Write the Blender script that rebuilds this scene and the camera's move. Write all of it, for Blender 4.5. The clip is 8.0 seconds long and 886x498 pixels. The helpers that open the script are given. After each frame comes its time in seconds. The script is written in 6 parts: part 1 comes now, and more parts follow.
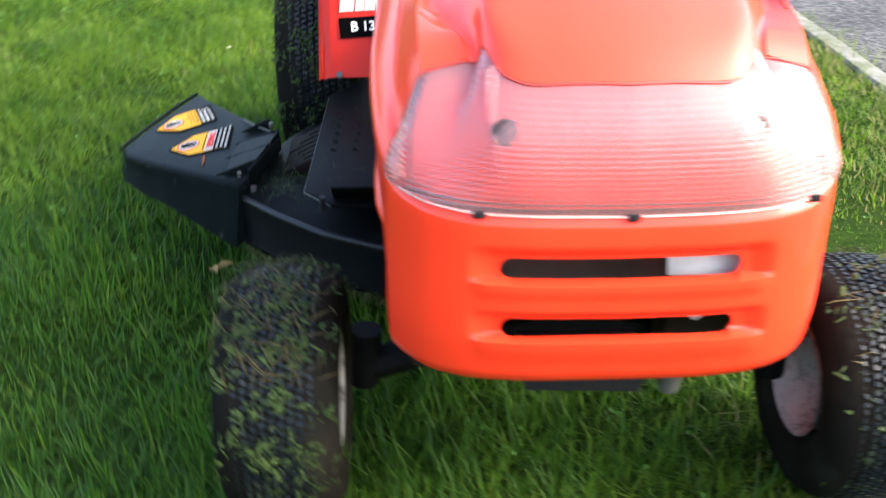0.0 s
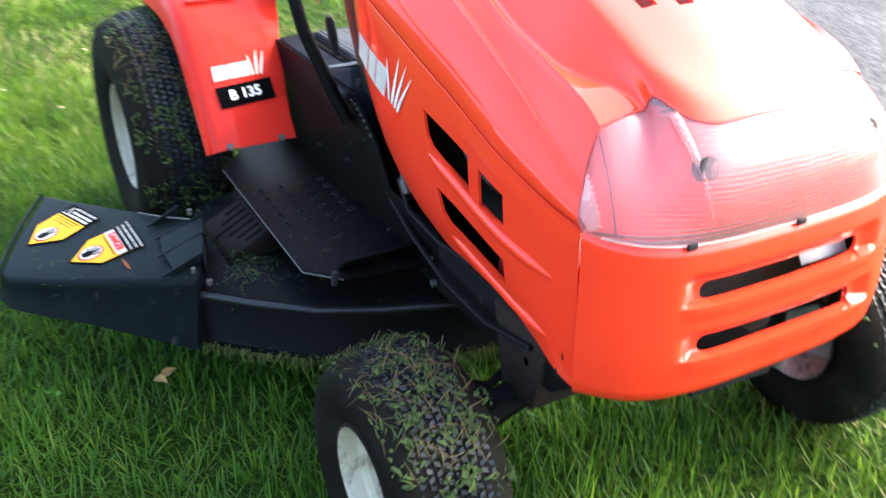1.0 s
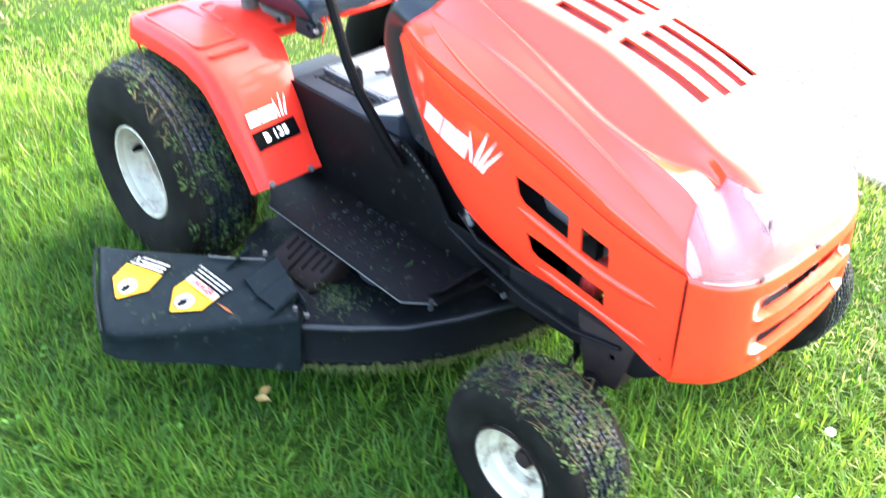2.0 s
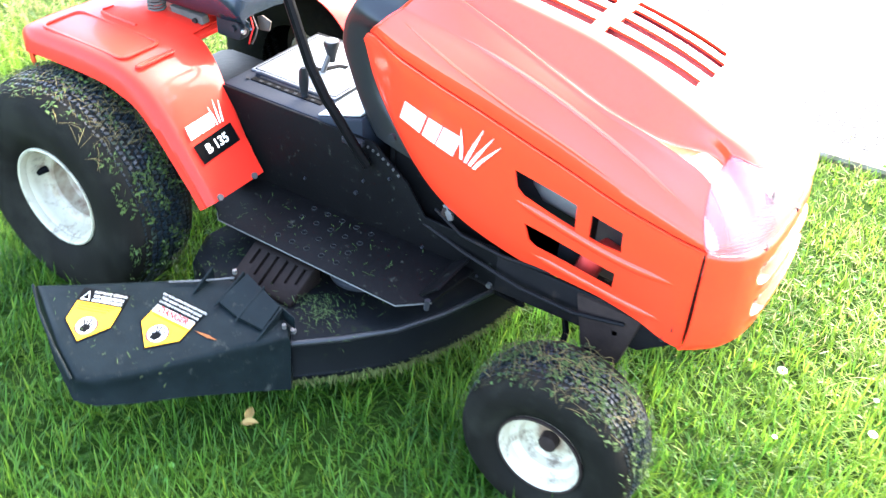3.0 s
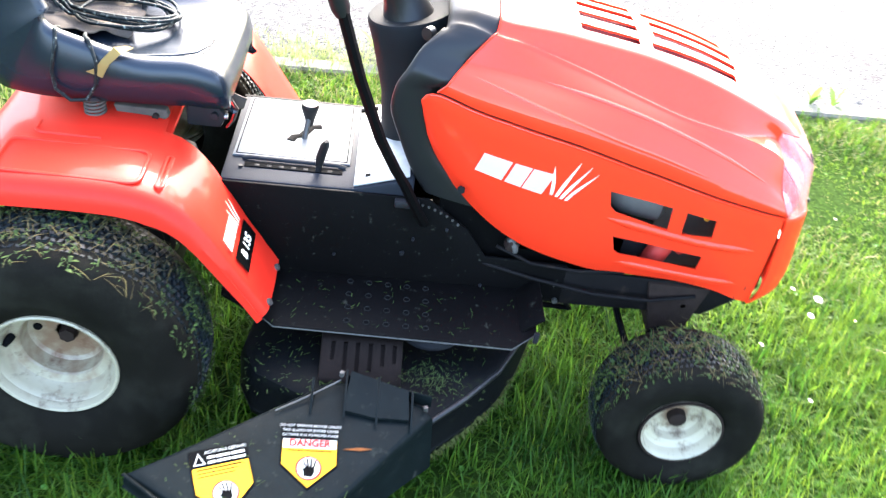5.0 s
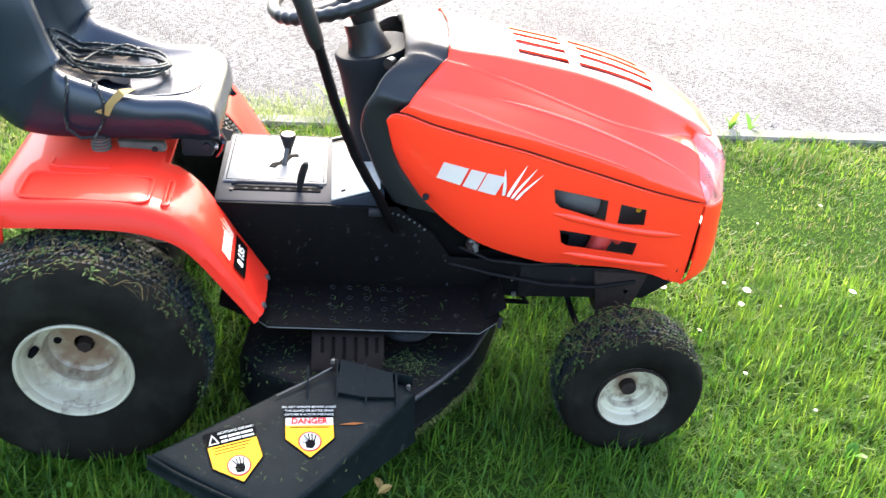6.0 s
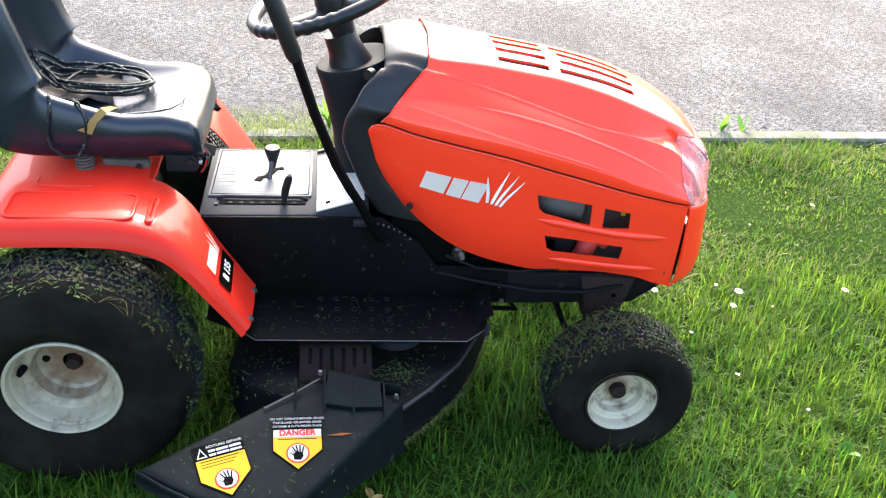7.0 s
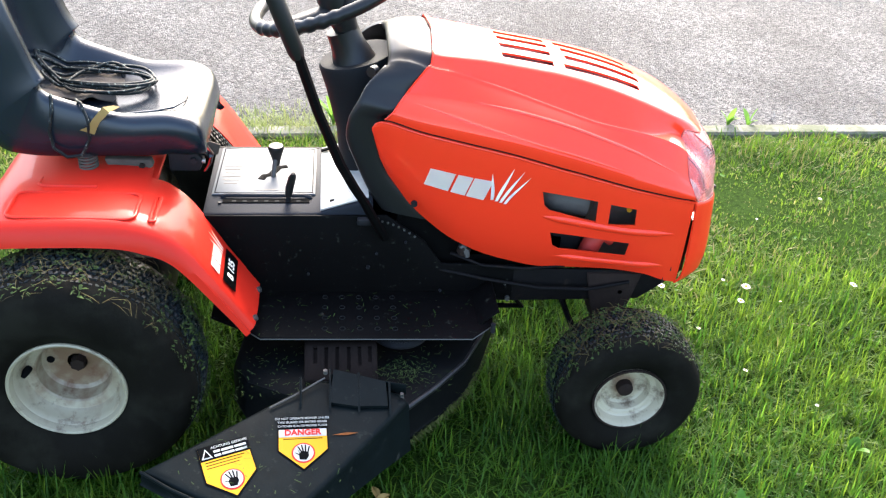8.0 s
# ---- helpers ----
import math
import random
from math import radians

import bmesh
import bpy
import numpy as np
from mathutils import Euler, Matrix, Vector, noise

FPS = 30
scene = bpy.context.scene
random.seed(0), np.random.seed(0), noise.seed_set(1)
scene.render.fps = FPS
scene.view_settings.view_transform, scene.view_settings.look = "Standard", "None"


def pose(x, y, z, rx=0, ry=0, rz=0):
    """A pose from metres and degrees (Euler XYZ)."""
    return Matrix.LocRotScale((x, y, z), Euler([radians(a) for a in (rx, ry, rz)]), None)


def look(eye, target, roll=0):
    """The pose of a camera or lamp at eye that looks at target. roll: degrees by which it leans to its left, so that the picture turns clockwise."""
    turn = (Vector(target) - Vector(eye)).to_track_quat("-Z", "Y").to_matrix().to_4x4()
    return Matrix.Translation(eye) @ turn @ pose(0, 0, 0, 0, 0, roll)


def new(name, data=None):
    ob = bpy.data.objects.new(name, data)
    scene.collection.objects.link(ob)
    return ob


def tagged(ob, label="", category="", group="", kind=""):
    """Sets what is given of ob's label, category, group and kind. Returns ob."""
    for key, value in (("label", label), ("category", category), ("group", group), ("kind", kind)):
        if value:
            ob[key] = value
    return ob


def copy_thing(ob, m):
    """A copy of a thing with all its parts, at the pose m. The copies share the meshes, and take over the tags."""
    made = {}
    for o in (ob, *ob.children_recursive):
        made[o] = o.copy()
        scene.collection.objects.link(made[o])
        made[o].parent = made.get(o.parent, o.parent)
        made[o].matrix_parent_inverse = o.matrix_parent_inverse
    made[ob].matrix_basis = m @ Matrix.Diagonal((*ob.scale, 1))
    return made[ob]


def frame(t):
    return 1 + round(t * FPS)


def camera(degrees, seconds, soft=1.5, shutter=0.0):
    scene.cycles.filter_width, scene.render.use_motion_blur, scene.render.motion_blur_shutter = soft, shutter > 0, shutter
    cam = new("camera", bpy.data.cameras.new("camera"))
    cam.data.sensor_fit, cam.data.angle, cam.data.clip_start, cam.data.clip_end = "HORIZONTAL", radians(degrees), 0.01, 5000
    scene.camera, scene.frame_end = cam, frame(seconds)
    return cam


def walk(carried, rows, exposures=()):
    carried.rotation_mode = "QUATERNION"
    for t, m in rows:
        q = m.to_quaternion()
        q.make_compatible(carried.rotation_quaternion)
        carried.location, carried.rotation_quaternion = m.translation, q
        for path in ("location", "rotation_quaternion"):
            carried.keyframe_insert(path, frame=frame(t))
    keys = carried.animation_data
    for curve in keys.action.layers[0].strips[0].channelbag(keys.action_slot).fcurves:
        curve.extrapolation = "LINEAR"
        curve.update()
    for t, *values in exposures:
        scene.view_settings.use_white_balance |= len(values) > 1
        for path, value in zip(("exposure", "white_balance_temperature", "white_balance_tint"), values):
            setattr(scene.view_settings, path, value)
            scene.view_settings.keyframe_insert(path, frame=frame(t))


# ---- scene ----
cam = camera(49.9, 8.0, 1.25, 0.6)
PATH = [
    (0, (2.106, -0.2, 0.915), (0.359, -0.136, -0.057), -0.1),
    (0.5, (2.004, -0.498, 0.924), (0.284, -0.088, -0.009), -2.7),
    (1, (1.951, -0.76, 0.963), (0.394, 0.078, 0.028), -0.4),
    (1.4, (1.866, -0.909, 1.042), (0.532, 0.068, -0.082), 0.1),
    (1.5, (1.859, -0.971, 1.09), (0.585, 0.039, -0.075), 1.0),
    (2, (1.809, -1.231, 1.337), (0.617, -0.105, 0.191), 0.5),
    (2.1, (1.794, -1.282, 1.362), (0.618, -0.125, 0.231), 0.8),
    (2.2, (1.783, -1.331, 1.401), (0.64, -0.148, 0.264), 0.7),
    (3.3, (1.355, -1.454, 1.374), (0.62, -0.023, 0.186), 3.8),
    (3.5, (1.267, -1.475, 1.377), (0.547, -0.021, 0.208), 2.9),
    (4, (0.954, -1.5, 1.412), (0.501, 0.047, 0.229), 5.1),
    (4.5, (0.703, -1.515, 1.451), (0.667, 0.069, 0.231), 9.5),
    (4.7, (0.602, -1.528, 1.443), (0.671, 0.044, 0.209), 9.4),
    (5.8, (0.444, -1.883, 1.47), (0.688, -0.226, 0.377), 6.6),
    (6, (0.458, -1.891, 1.471), (0.709, -0.224, 0.396), 6.2),
    (6.5, (0.489, -1.902, 1.48), (0.739, -0.223, 0.423), 5.3),
    (7, (0.501, -1.902, 1.474), (0.738, -0.221, 0.416), 4.4),
    (7.5, (0.501, -1.895, 1.472), (0.733, -0.217, 0.409), 4.1),
    (8, (0.505, -1.89, 1.473), (0.729, -0.213, 0.405), 3.8),
]
EXPOSURE = [(0, 2.91, 6250, 10), (0.6, 3.06, 6200, 10), (1.2, 3.56, 6150, 10), (1.6, 4.06, 6150, 10), (2.0, 4.58, 6150, 10), (3.3, 4.87, 6150, 10), (4.0, 4.72, 6200, 10), (4.6, 4.41, 6200, 10), (5.8, 3.76, 6350, 10), (6.5, 3.44, 6400, 10), (7, 3.25, 6400, 10), (8, 3.20, 6400, 10)]
walk(cam, [(t, look(e, g, r)) for t, e, g, r in PATH], EXPOSURE)

# ---- light ----
SUN_EL, SUN_AZ = 38.0, 12.0  # degrees above the horizon, degrees clockwise from +y
world = bpy.data.worlds.new("sky")
scene.world = world
world.use_nodes = True
wn, wl = world.node_tree.nodes, world.node_tree.links
sky = wn.new("ShaderNodeTexSky")
sky.sky_type, sky.sun_disc = "NISHITA", False
sky.sun_elevation, sky.sun_rotation = radians(SUN_EL), radians(SUN_AZ)
sky.air_density, sky.dust_density, sky.ozone_density = 1.0, 5.0, 1.5
wn["Background"].inputs["Strength"].default_value = 0.15
wl.new(sky.outputs[0], wn["Background"].inputs["Color"])
sun_data = bpy.data.lights.new("sun", "SUN")
sun_data.energy, sun_data.angle, sun_data.color = 0.5, radians(20), (1.0, 0.96, 0.9)
sun = new("sun", sun_data)
sun.matrix_world = look((math.sin(radians(SUN_AZ)) * 5, math.cos(radians(SUN_AZ)) * 5, 5 * math.tan(radians(SUN_EL))), (0, 0, 0))


# ---- materials ----
def material(name, color, rough=0.5, metal=0.0, vary=0.15, scale=20.0, bump=0.0, bump_scale=200.0, coat=0.0, dirt=None, dirt_amount=0.0, dirt_scale=8.0, spec=0.5):
    m = bpy.data.materials.new(name)
    m.use_nodes = True
    n, l = m.node_tree.nodes, m.node_tree.links
    b = n["Principled BSDF"]
    b.inputs["Roughness"].default_value, b.inputs["Metallic"].default_value = rough, metal
    b.inputs["Coat Weight"].default_value, b.inputs["Coat Roughness"].default_value = coat, 0.07
    b.inputs["Specular IOR Level"].default_value = spec
    tc = n.new("ShaderNodeTexCoord")
    no = n.new("ShaderNodeTexNoise")
    no.inputs["Scale"].default_value, no.inputs["Detail"].default_value = scale, 6
    l.new(tc.outputs["Object"], no.inputs["Vector"])
    ramp = n.new("ShaderNodeMix")
    ramp.data_type = "RGBA"
    ramp.inputs[6].default_value = (*[c * (1 - vary) for c in color], 1)
    ramp.inputs[7].default_value = (*[min(1, c * (1 + vary)) for c in color], 1)
    l.new(no.outputs["Fac"], ramp.inputs[0])
    out = ramp.outputs[2]
    if dirt:
        dn = n.new("ShaderNodeTexNoise")
        dn.inputs["Scale"].default_value, dn.inputs["Detail"].default_value, dn.inputs["Roughness"].default_value = dirt_scale, 9, 0.7
        l.new(tc.outputs["Object"], dn.inputs["Vector"])
        mr = n.new("ShaderNodeMapRange")
        mr.inputs[1].default_value, mr.inputs[2].default_value = 0.62 - dirt_amount * 0.3, 0.72 - dirt_amount * 0.2
        l.new(dn.outputs["Fac"], mr.inputs[0])
        mx = n.new("ShaderNodeMix")
        mx.data_type = "RGBA"
        l.new(mr.outputs[0], mx.inputs[0])
        l.new(out, mx.inputs[6])
        mx.inputs[7].default_value = (*dirt, 1)
        out = mx.outputs[2]
        rr = n.new("ShaderNodeMapRange")
        rr.inputs[3].default_value, rr.inputs[4].default_value = rough, min(1, rough + 0.35)
        l.new(mr.outputs[0], rr.inputs[0])
        l.new(rr.outputs[0], b.inputs["Roughness"])
    l.new(out, b.inputs["Base Color"])
    if bump:
        bn = n.new("ShaderNodeTexNoise")
        bn.inputs["Scale"].default_value, bn.inputs["Detail"].default_value = bump_scale, 5
        l.new(tc.outputs["Object"], bn.inputs["Vector"])
        bp = n.new("ShaderNodeBump")
        bp.inputs["Strength"].default_value, bp.inputs["Distance"].default_value = bump, 0.004
        l.new(bn.outputs["Fac"], bp.inputs["Height"])
        l.new(bp.outputs[0], b.inputs["Normal"])
    return m


RED = material("red_paint", (0.82, 0.038, 0.012), 0.42, vary=0.05, scale=6, coat=0.62, spec=0.07, bump=0.012, bump_scale=40)
FENDER = material("fender_paint", (0.50, 0.020, 0.010), 0.42, vary=0.10, scale=9, coat=0.16, spec=0.05, bump=0.02, bump_scale=60)
RED_IN = material("red_inside", (0.45, 0.03, 0.02), 0.6, vary=0.15)
BLACK = material("black_plastic", (0.010, 0.0105, 0.012), 0.42, vary=0.3, scale=14, bump=0.08, bump_scale=350, dirt=(0.07, 0.075, 0.05), dirt_amount=0.25, dirt_scale=30)
BLACK_MET = material("black_painted_steel", (0.0032, 0.0030, 0.0029), 0.5, spec=0.035, vary=0.3, scale=10, bump=0.06, bump_scale=120, dirt=(0.03, 0.03, 0.022), dirt_amount=0.05, dirt_scale=60)
WORN_BLACK = material("worn_black_steel", (0.010, 0.010, 0.009), 0.5, spec=0.1, vary=0.5, scale=60)
COWL = material("cowl_plastic", (0.0115, 0.0112, 0.0110), 0.36, spec=0.24, vary=0.2, scale=9, bump=0.04, bump_scale=500)
CHUTE = material("chute_plastic", (0.0042, 0.0062, 0.0062), 0.46, spec=0.045, vary=0.5, scale=28, bump=0.06, bump_scale=240, dirt=(0.020, 0.022, 0.018), dirt_amount=0.10, dirt_scale=55)
DECK_MET = material("deck_paint", (0.0026, 0.0029, 0.0030), 0.5, spec=0.05, vary=0.3, scale=10, bump=0.08, bump_scale=90, dirt=(0.008, 0.010, 0.005), dirt_amount=0.12, dirt_scale=40)
VINYL = material("seat_vinyl", (0.0068, 0.0112, 0.0172), 0.26, spec=0.38, vary=0.2, scale=12, bump=0.05, bump_scale=420)
RUBBER = material("rubber", (0.0060, 0.0052, 0.0037), 0.75, spec=0.05, vary=0.35, scale=14, bump=0.12, bump_scale=160, dirt=(0.0125, 0.0116, 0.0082), dirt_amount=0.50, dirt_scale=9)
TREAD = material("tread_rubber", (0.0040, 0.0072, 0.0090), 0.42, spec=0.25, vary=0.4, scale=60, bump=0.2, bump_scale=200, dirt=(0.012, 0.019, 0.008), dirt_amount=0.3, dirt_scale=30)
STREAK = material("orange_rust", (0.16, 0.055, 0.016), 0.8, spec=0.1, vary=0.4, scale=90)
RUST = material("rusty_steel", (0.020, 0.013, 0.010), 0.8, spec=0.1, vary=0.5, scale=40, bump=0.3, bump_scale=120)
STEEL = material("zinc_steel", (0.34, 0.33, 0.31), 0.42, metal=0.9, vary=0.2, scale=60)
WORN = material("dull_worn_steel", (0.085, 0.08, 0.072), 0.55, metal=0.6, vary=0.35, scale=70, bump=0.1, bump_scale=200)
FRAME = material("frame_paint", (0.0062, 0.0054, 0.0052), 0.6, spec=0.06, vary=0.4, scale=14, bump=0.15, bump_scale=90, dirt=(0.022, 0.016, 0.012), dirt_amount=0.2, dirt_scale=25)
# brown-grey of the added bay sheets, paler to make up for missing light
BAY = material("engine_bay_filler", (0.105, 0.084, 0.072), 0.85, spec=0.1, vary=0.45, scale=22, bump=0.3, bump_scale=60)
DARK = material("engine_dark", (0.012, 0.012, 0.013), 0.55, spec=0.15, vary=0.4, scale=18, bump=0.2, bump_scale=60)
ALU = material("engine_cast", (0.085, 0.078, 0.07), 0.6, metal=0.3, vary=0.3, scale=30, bump=0.2, bump_scale=120)
PALE = material("galvanised_and_sky_pale", (0.36, 0.35, 0.31), 0.5, metal=0.2, vary=0.3, scale=45, bump=0.15, bump_scale=90)
WHITE = material("white_print", (0.84, 0.78, 0.67), 0.45, vary=0.04)
PLATE = material("console_plate", (0.085, 0.094, 0.102), 0.48, spec=0.22, vary=0.15, scale=30, bump=0.04, bump_scale=300)
PRINT = material("faded_print", (0.36, 0.35, 0.31), 0.6, spec=0.1, vary=0.25, scale=60)
YELLOW = material("sticker_yellow", (0.50, 0.245, 0.008), 0.6, spec=0.12, vary=0.06)
INK = material("sticker_black", (0.004, 0.004, 0.004), 0.7, spec=0.015, vary=0.1)
INK_RED = material("sticker_red", (0.45, 0.02, 0.015), 0.6, spec=0.1, vary=0.1)
ROPE = material("rope_braid", (0.004, 0.007, 0.007), 0.6, spec=0.2, vary=0.5, scale=90, dirt=(0.26, 0.29, 0.25), dirt_amount=0.22, dirt_scale=130)
CLOTH = material("brown_cloth", (0.075, 0.060, 0.046), 0.95, vary=0.4, scale=30, bump=0.4, bump_scale=300)
STRAW = material("dry_leaf", (0.20, 0.125, 0.028), 0.8, vary=0.3, scale=30)
DUST = material("dusty_bracket", (0.075, 0.062, 0.05), 0.85, spec=0.1, vary=0.5, scale=40, bump=0.2, bump_scale=150)
CONCRETE = material("kerb_concrete", (0.115, 0.11, 0.095), 0.9, vary=0.25, scale=7, bump=0.5, bump_scale=90, dirt=(0.055, 0.062, 0.03), dirt_amount=0.7, dirt_scale=9)


def leaf_material(name, low, high, trans=0.4, rough=0.45):
    m = bpy.data.materials.new(name)
    m.use_nodes = True
    n, l = m.node_tree.nodes, m.node_tree.links
    b = n["Principled BSDF"]
    g = n.new("ShaderNodeNewGeometry")
    tc = n.new("ShaderNodeTexCoord")
    no = n.new("ShaderNodeTexNoise")
    no.inputs["Scale"].default_value, no.inputs["Detail"].default_value = 3.5, 4
    l.new(tc.outputs["Object"], no.inputs["Vector"])
    ad = n.new("ShaderNodeMath")
    ad.operation = "MULTIPLY_ADD"
    l.new(no.outputs["Fac"], ad.inputs[0])
    ad.inputs[1].default_value = 1.6
    ad.inputs[2].default_value = -0.55
    av = n.new("ShaderNodeMath")
    av.operation = "MULTIPLY_ADD"
    l.new(g.outputs["Random Per Island"], av.inputs[0])
    av.inputs[1].default_value = 0.5
    l.new(ad.outputs[0], av.inputs[2])
    mx = n.new("ShaderNodeMix")
    mx.data_type, mx.clamp_factor = "RGBA", True
    mx.inputs[6].default_value, mx.inputs[7].default_value = (*low, 1), (*high, 1)
    l.new(av.outputs[0], mx.inputs[0])
    l.new(mx.outputs[2], b.inputs["Base Color"])
    b.inputs["Roughness"].default_value, b.inputs["Specular IOR Level"].default_value = rough, 0.2
    tr = n.new("ShaderNodeBsdfTranslucent")
    l.new(mx.outputs[2], tr.inputs["Color"])
    ms = n.new("ShaderNodeMixShader")
    ms.inputs[0].default_value = trans
    l.new(b.outputs[0], ms.inputs[1])
    l.new(tr.outputs[0], ms.inputs[2])
    l.new(ms.outputs[0], n["Material Output"].inputs["Surface"])
    return m


GRASS = leaf_material("grass_blade", (0.024, 0.076, 0.006), (0.154, 0.242, 0.021), 0.60)
DRY = leaf_material("dry_grass_blade", (0.10, 0.11, 0.03), (0.30, 0.265, 0.10), 0.4)
# deeper green of uncut grass, with the tractor's shade put into it
LUSH_SHADED = leaf_material("lush_shaded_blade", (0.014, 0.058, 0.007), (0.090, 0.192, 0.018), 0.60)
CLOVER = leaf_material("broad_leaf", (0.024, 0.095, 0.010), (0.095, 0.215, 0.026))
VERGE = leaf_material("verge_blade", (0.10, 0.145, 0.035), (0.27, 0.30, 0.11), 0.4)
WEED = leaf_material("weed_leaf", (0.10, 0.24, 0.03), (0.22, 0.38, 0.06))
CLIP = leaf_material("clippings", (0.005, 0.014, 0.003), (0.060, 0.092, 0.020), 0.25, 0.7)
CAKED = leaf_material("caked_clippings", (0.012, 0.020, 0.004), (0.085, 0.098, 0.022), 0.2, 0.8)
STALK = leaf_material("dry_stalk", (0.018, 0.015, 0.005), (0.120, 0.095, 0.032), 0.2, 0.8)
CHIPS = leaf_material("stone_chip", (0.06, 0.06, 0.058), (0.31, 0.298, 0.268), 0.0, 0.9)
PETAL = leaf_material("daisy_petal", (0.58, 0.57, 0.52), (0.76, 0.75, 0.70), 0.3, 0.6)


def ground_material():
    m = bpy.data.materials.new("lawn_soil")
    m.use_nodes = True
    n, l = m.node_tree.nodes, m.node_tree.links
    b = n["Principled BSDF"]
    b.inputs["Roughness"].default_value, b.inputs["Specular IOR Level"].default_value = 0.95, 0.03
    tc = n.new("ShaderNodeTexCoord")
    a = n.new("ShaderNodeTexNoise")
    a.inputs["Scale"].default_value, a.inputs["Detail"].default_value = 1.3, 8
    c = n.new("ShaderNodeTexNoise")
    c.inputs["Scale"].default_value, c.inputs["Detail"].default_value, c.inputs["Roughness"].default_value = 70, 8, 0.8
    l.new(tc.outputs["Object"], a.inputs["Vector"])
    l.new(tc.outputs["Object"], c.inputs["Vector"])
    r = n.new("ShaderNodeValToRGB")
    r.color_ramp.elements[0].position, r.color_ramp.elements[0].color = 0.3, (0.006, 0.020, 0.003, 1)
    r.color_ramp.elements[1].position, r.color_ramp.elements[1].color = 0.72, (0.050, 0.098, 0.013, 1)
    l.new(c.outputs["Fac"], r.inputs[0])
    mx = n.new("ShaderNodeMix")
    mx.data_type = "RGBA"
    mx.inputs[7].default_value = (0.05, 0.065, 0.02, 1)
    mr = n.new("ShaderNodeMapRange")
    mr.inputs[1].default_value, mr.inputs[2].default_value, mr.inputs[4].default_value = 0.5, 0.75, 0.7
    l.new(a.outputs["Fac"], mr.inputs[0])
    l.new(mr.outputs[0], mx.inputs[0])
    l.new(r.outputs[0], mx.inputs[6])
    l.new(mx.outputs[2], b.inputs["Base Color"])
    bp = n.new("ShaderNodeBump")
    bp.inputs["Distance"].default_value = 0.03
    l.new(c.outputs["Fac"], bp.inputs["Height"])
    l.new(bp.outputs[0], b.inputs["Normal"])
    return m


def road_material():
    m = bpy.data.materials.new("stone_chip_tarmac")
    m.use_nodes = True
    n, l = m.node_tree.nodes, m.node_tree.links
    b = n["Principled BSDF"]
    b.inputs["Specular IOR Level"].default_value = 0.25
    tc = n.new("ShaderNodeTexCoord")
    v = n.new("ShaderNodeTexVoronoi")
    v.inputs["Scale"].default_value = 125
    big = n.new("ShaderNodeTexNoise")
    big.inputs["Scale"].default_value, big.inputs["Detail"].default_value = 1.6, 9
    fine = n.new("ShaderNodeTexNoise")
    fine.inputs["Scale"].default_value, fine.inputs["Detail"].default_value = 220, 4
    for t in (v, big, fine):
        l.new(tc.outputs["Object"], t.inputs["Vector"])
    hs = n.new("ShaderNodeSeparateColor")
    l.new(v.outputs["Color"], hs.inputs[0])
    r = n.new("ShaderNodeValToRGB")
    r.color_ramp.elements[0].position, r.color_ramp.elements[0].color = 0.15, (0.016, 0.0161, 0.0163, 1)
    r.color_ramp.elements[1].position, r.color_ramp.elements[1].color = 1.0, (0.165, 0.160, 0.150, 1)
    v2 = n.new("ShaderNodeTexVoronoi")
    v2.inputs["Scale"].default_value = 48
    l.new(tc.outputs["Object"], v2.inputs["Vector"])
    hs2 = n.new("ShaderNodeSeparateColor")
    l.new(v2.outputs["Color"], hs2.inputs[0])
    pw = n.new("ShaderNodeMath")
    pw.operation, pw.inputs[1].default_value = "POWER", 5.0
    l.new(hs2.outputs[1], pw.inputs[0])
    sm = n.new("ShaderNodeMath")
    sm.operation, sm.inputs[1].default_value = "MULTIPLY_ADD", 0.28
    l.new(pw.outputs[0], sm.inputs[0])
    hm = n.new("ShaderNodeMath")
    hm.operation, hm.inputs[1].default_value = "MULTIPLY", 0.85
    l.new(hs.outputs[0], hm.inputs[0])
    l.new(hm.outputs[0], sm.inputs[2])
    l.new(sm.outputs[0], r.inputs[0])
    mx = n.new("ShaderNodeMix")
    mx.data_type, mx.blend_type = "RGBA", "MULTIPLY"
    mx.inputs[0].default_value = 1.0
    l.new(r.outputs[0], mx.inputs[6])
    r2 = n.new("ShaderNodeValToRGB")
    r2.color_ramp.elements[0].position, r2.color_ramp.elements[0].color = 0.36, (0.50, 0.50, 0.51, 1)
    r2.color_ramp.elements[1].position, r2.color_ramp.elements[1].color = 0.65, (1, 1, 1, 1)
    l.new(big.outputs["Fac"], r2.inputs[0])
    l.new(r2.outputs[0], mx.inputs[7])
    l.new(mx.outputs[2], b.inputs["Base Color"])
    b.inputs["Roughness"].default_value = 0.85
    bp = n.new("ShaderNodeBump")
    bp.inputs["Strength"].default_value, bp.inputs["Distance"].default_value = 0.9, 0.006
    ma = n.new("ShaderNodeMath")
    ma.operation = "SUBTRACT"
    l.new(fine.outputs["Fac"], ma.inputs[0])
    l.new(v.outputs["Distance"], ma.inputs[1])
    l.new(ma.outputs[0], bp.inputs["Height"])
    l.new(bp.outputs[0], b.inputs["Normal"])
    return m


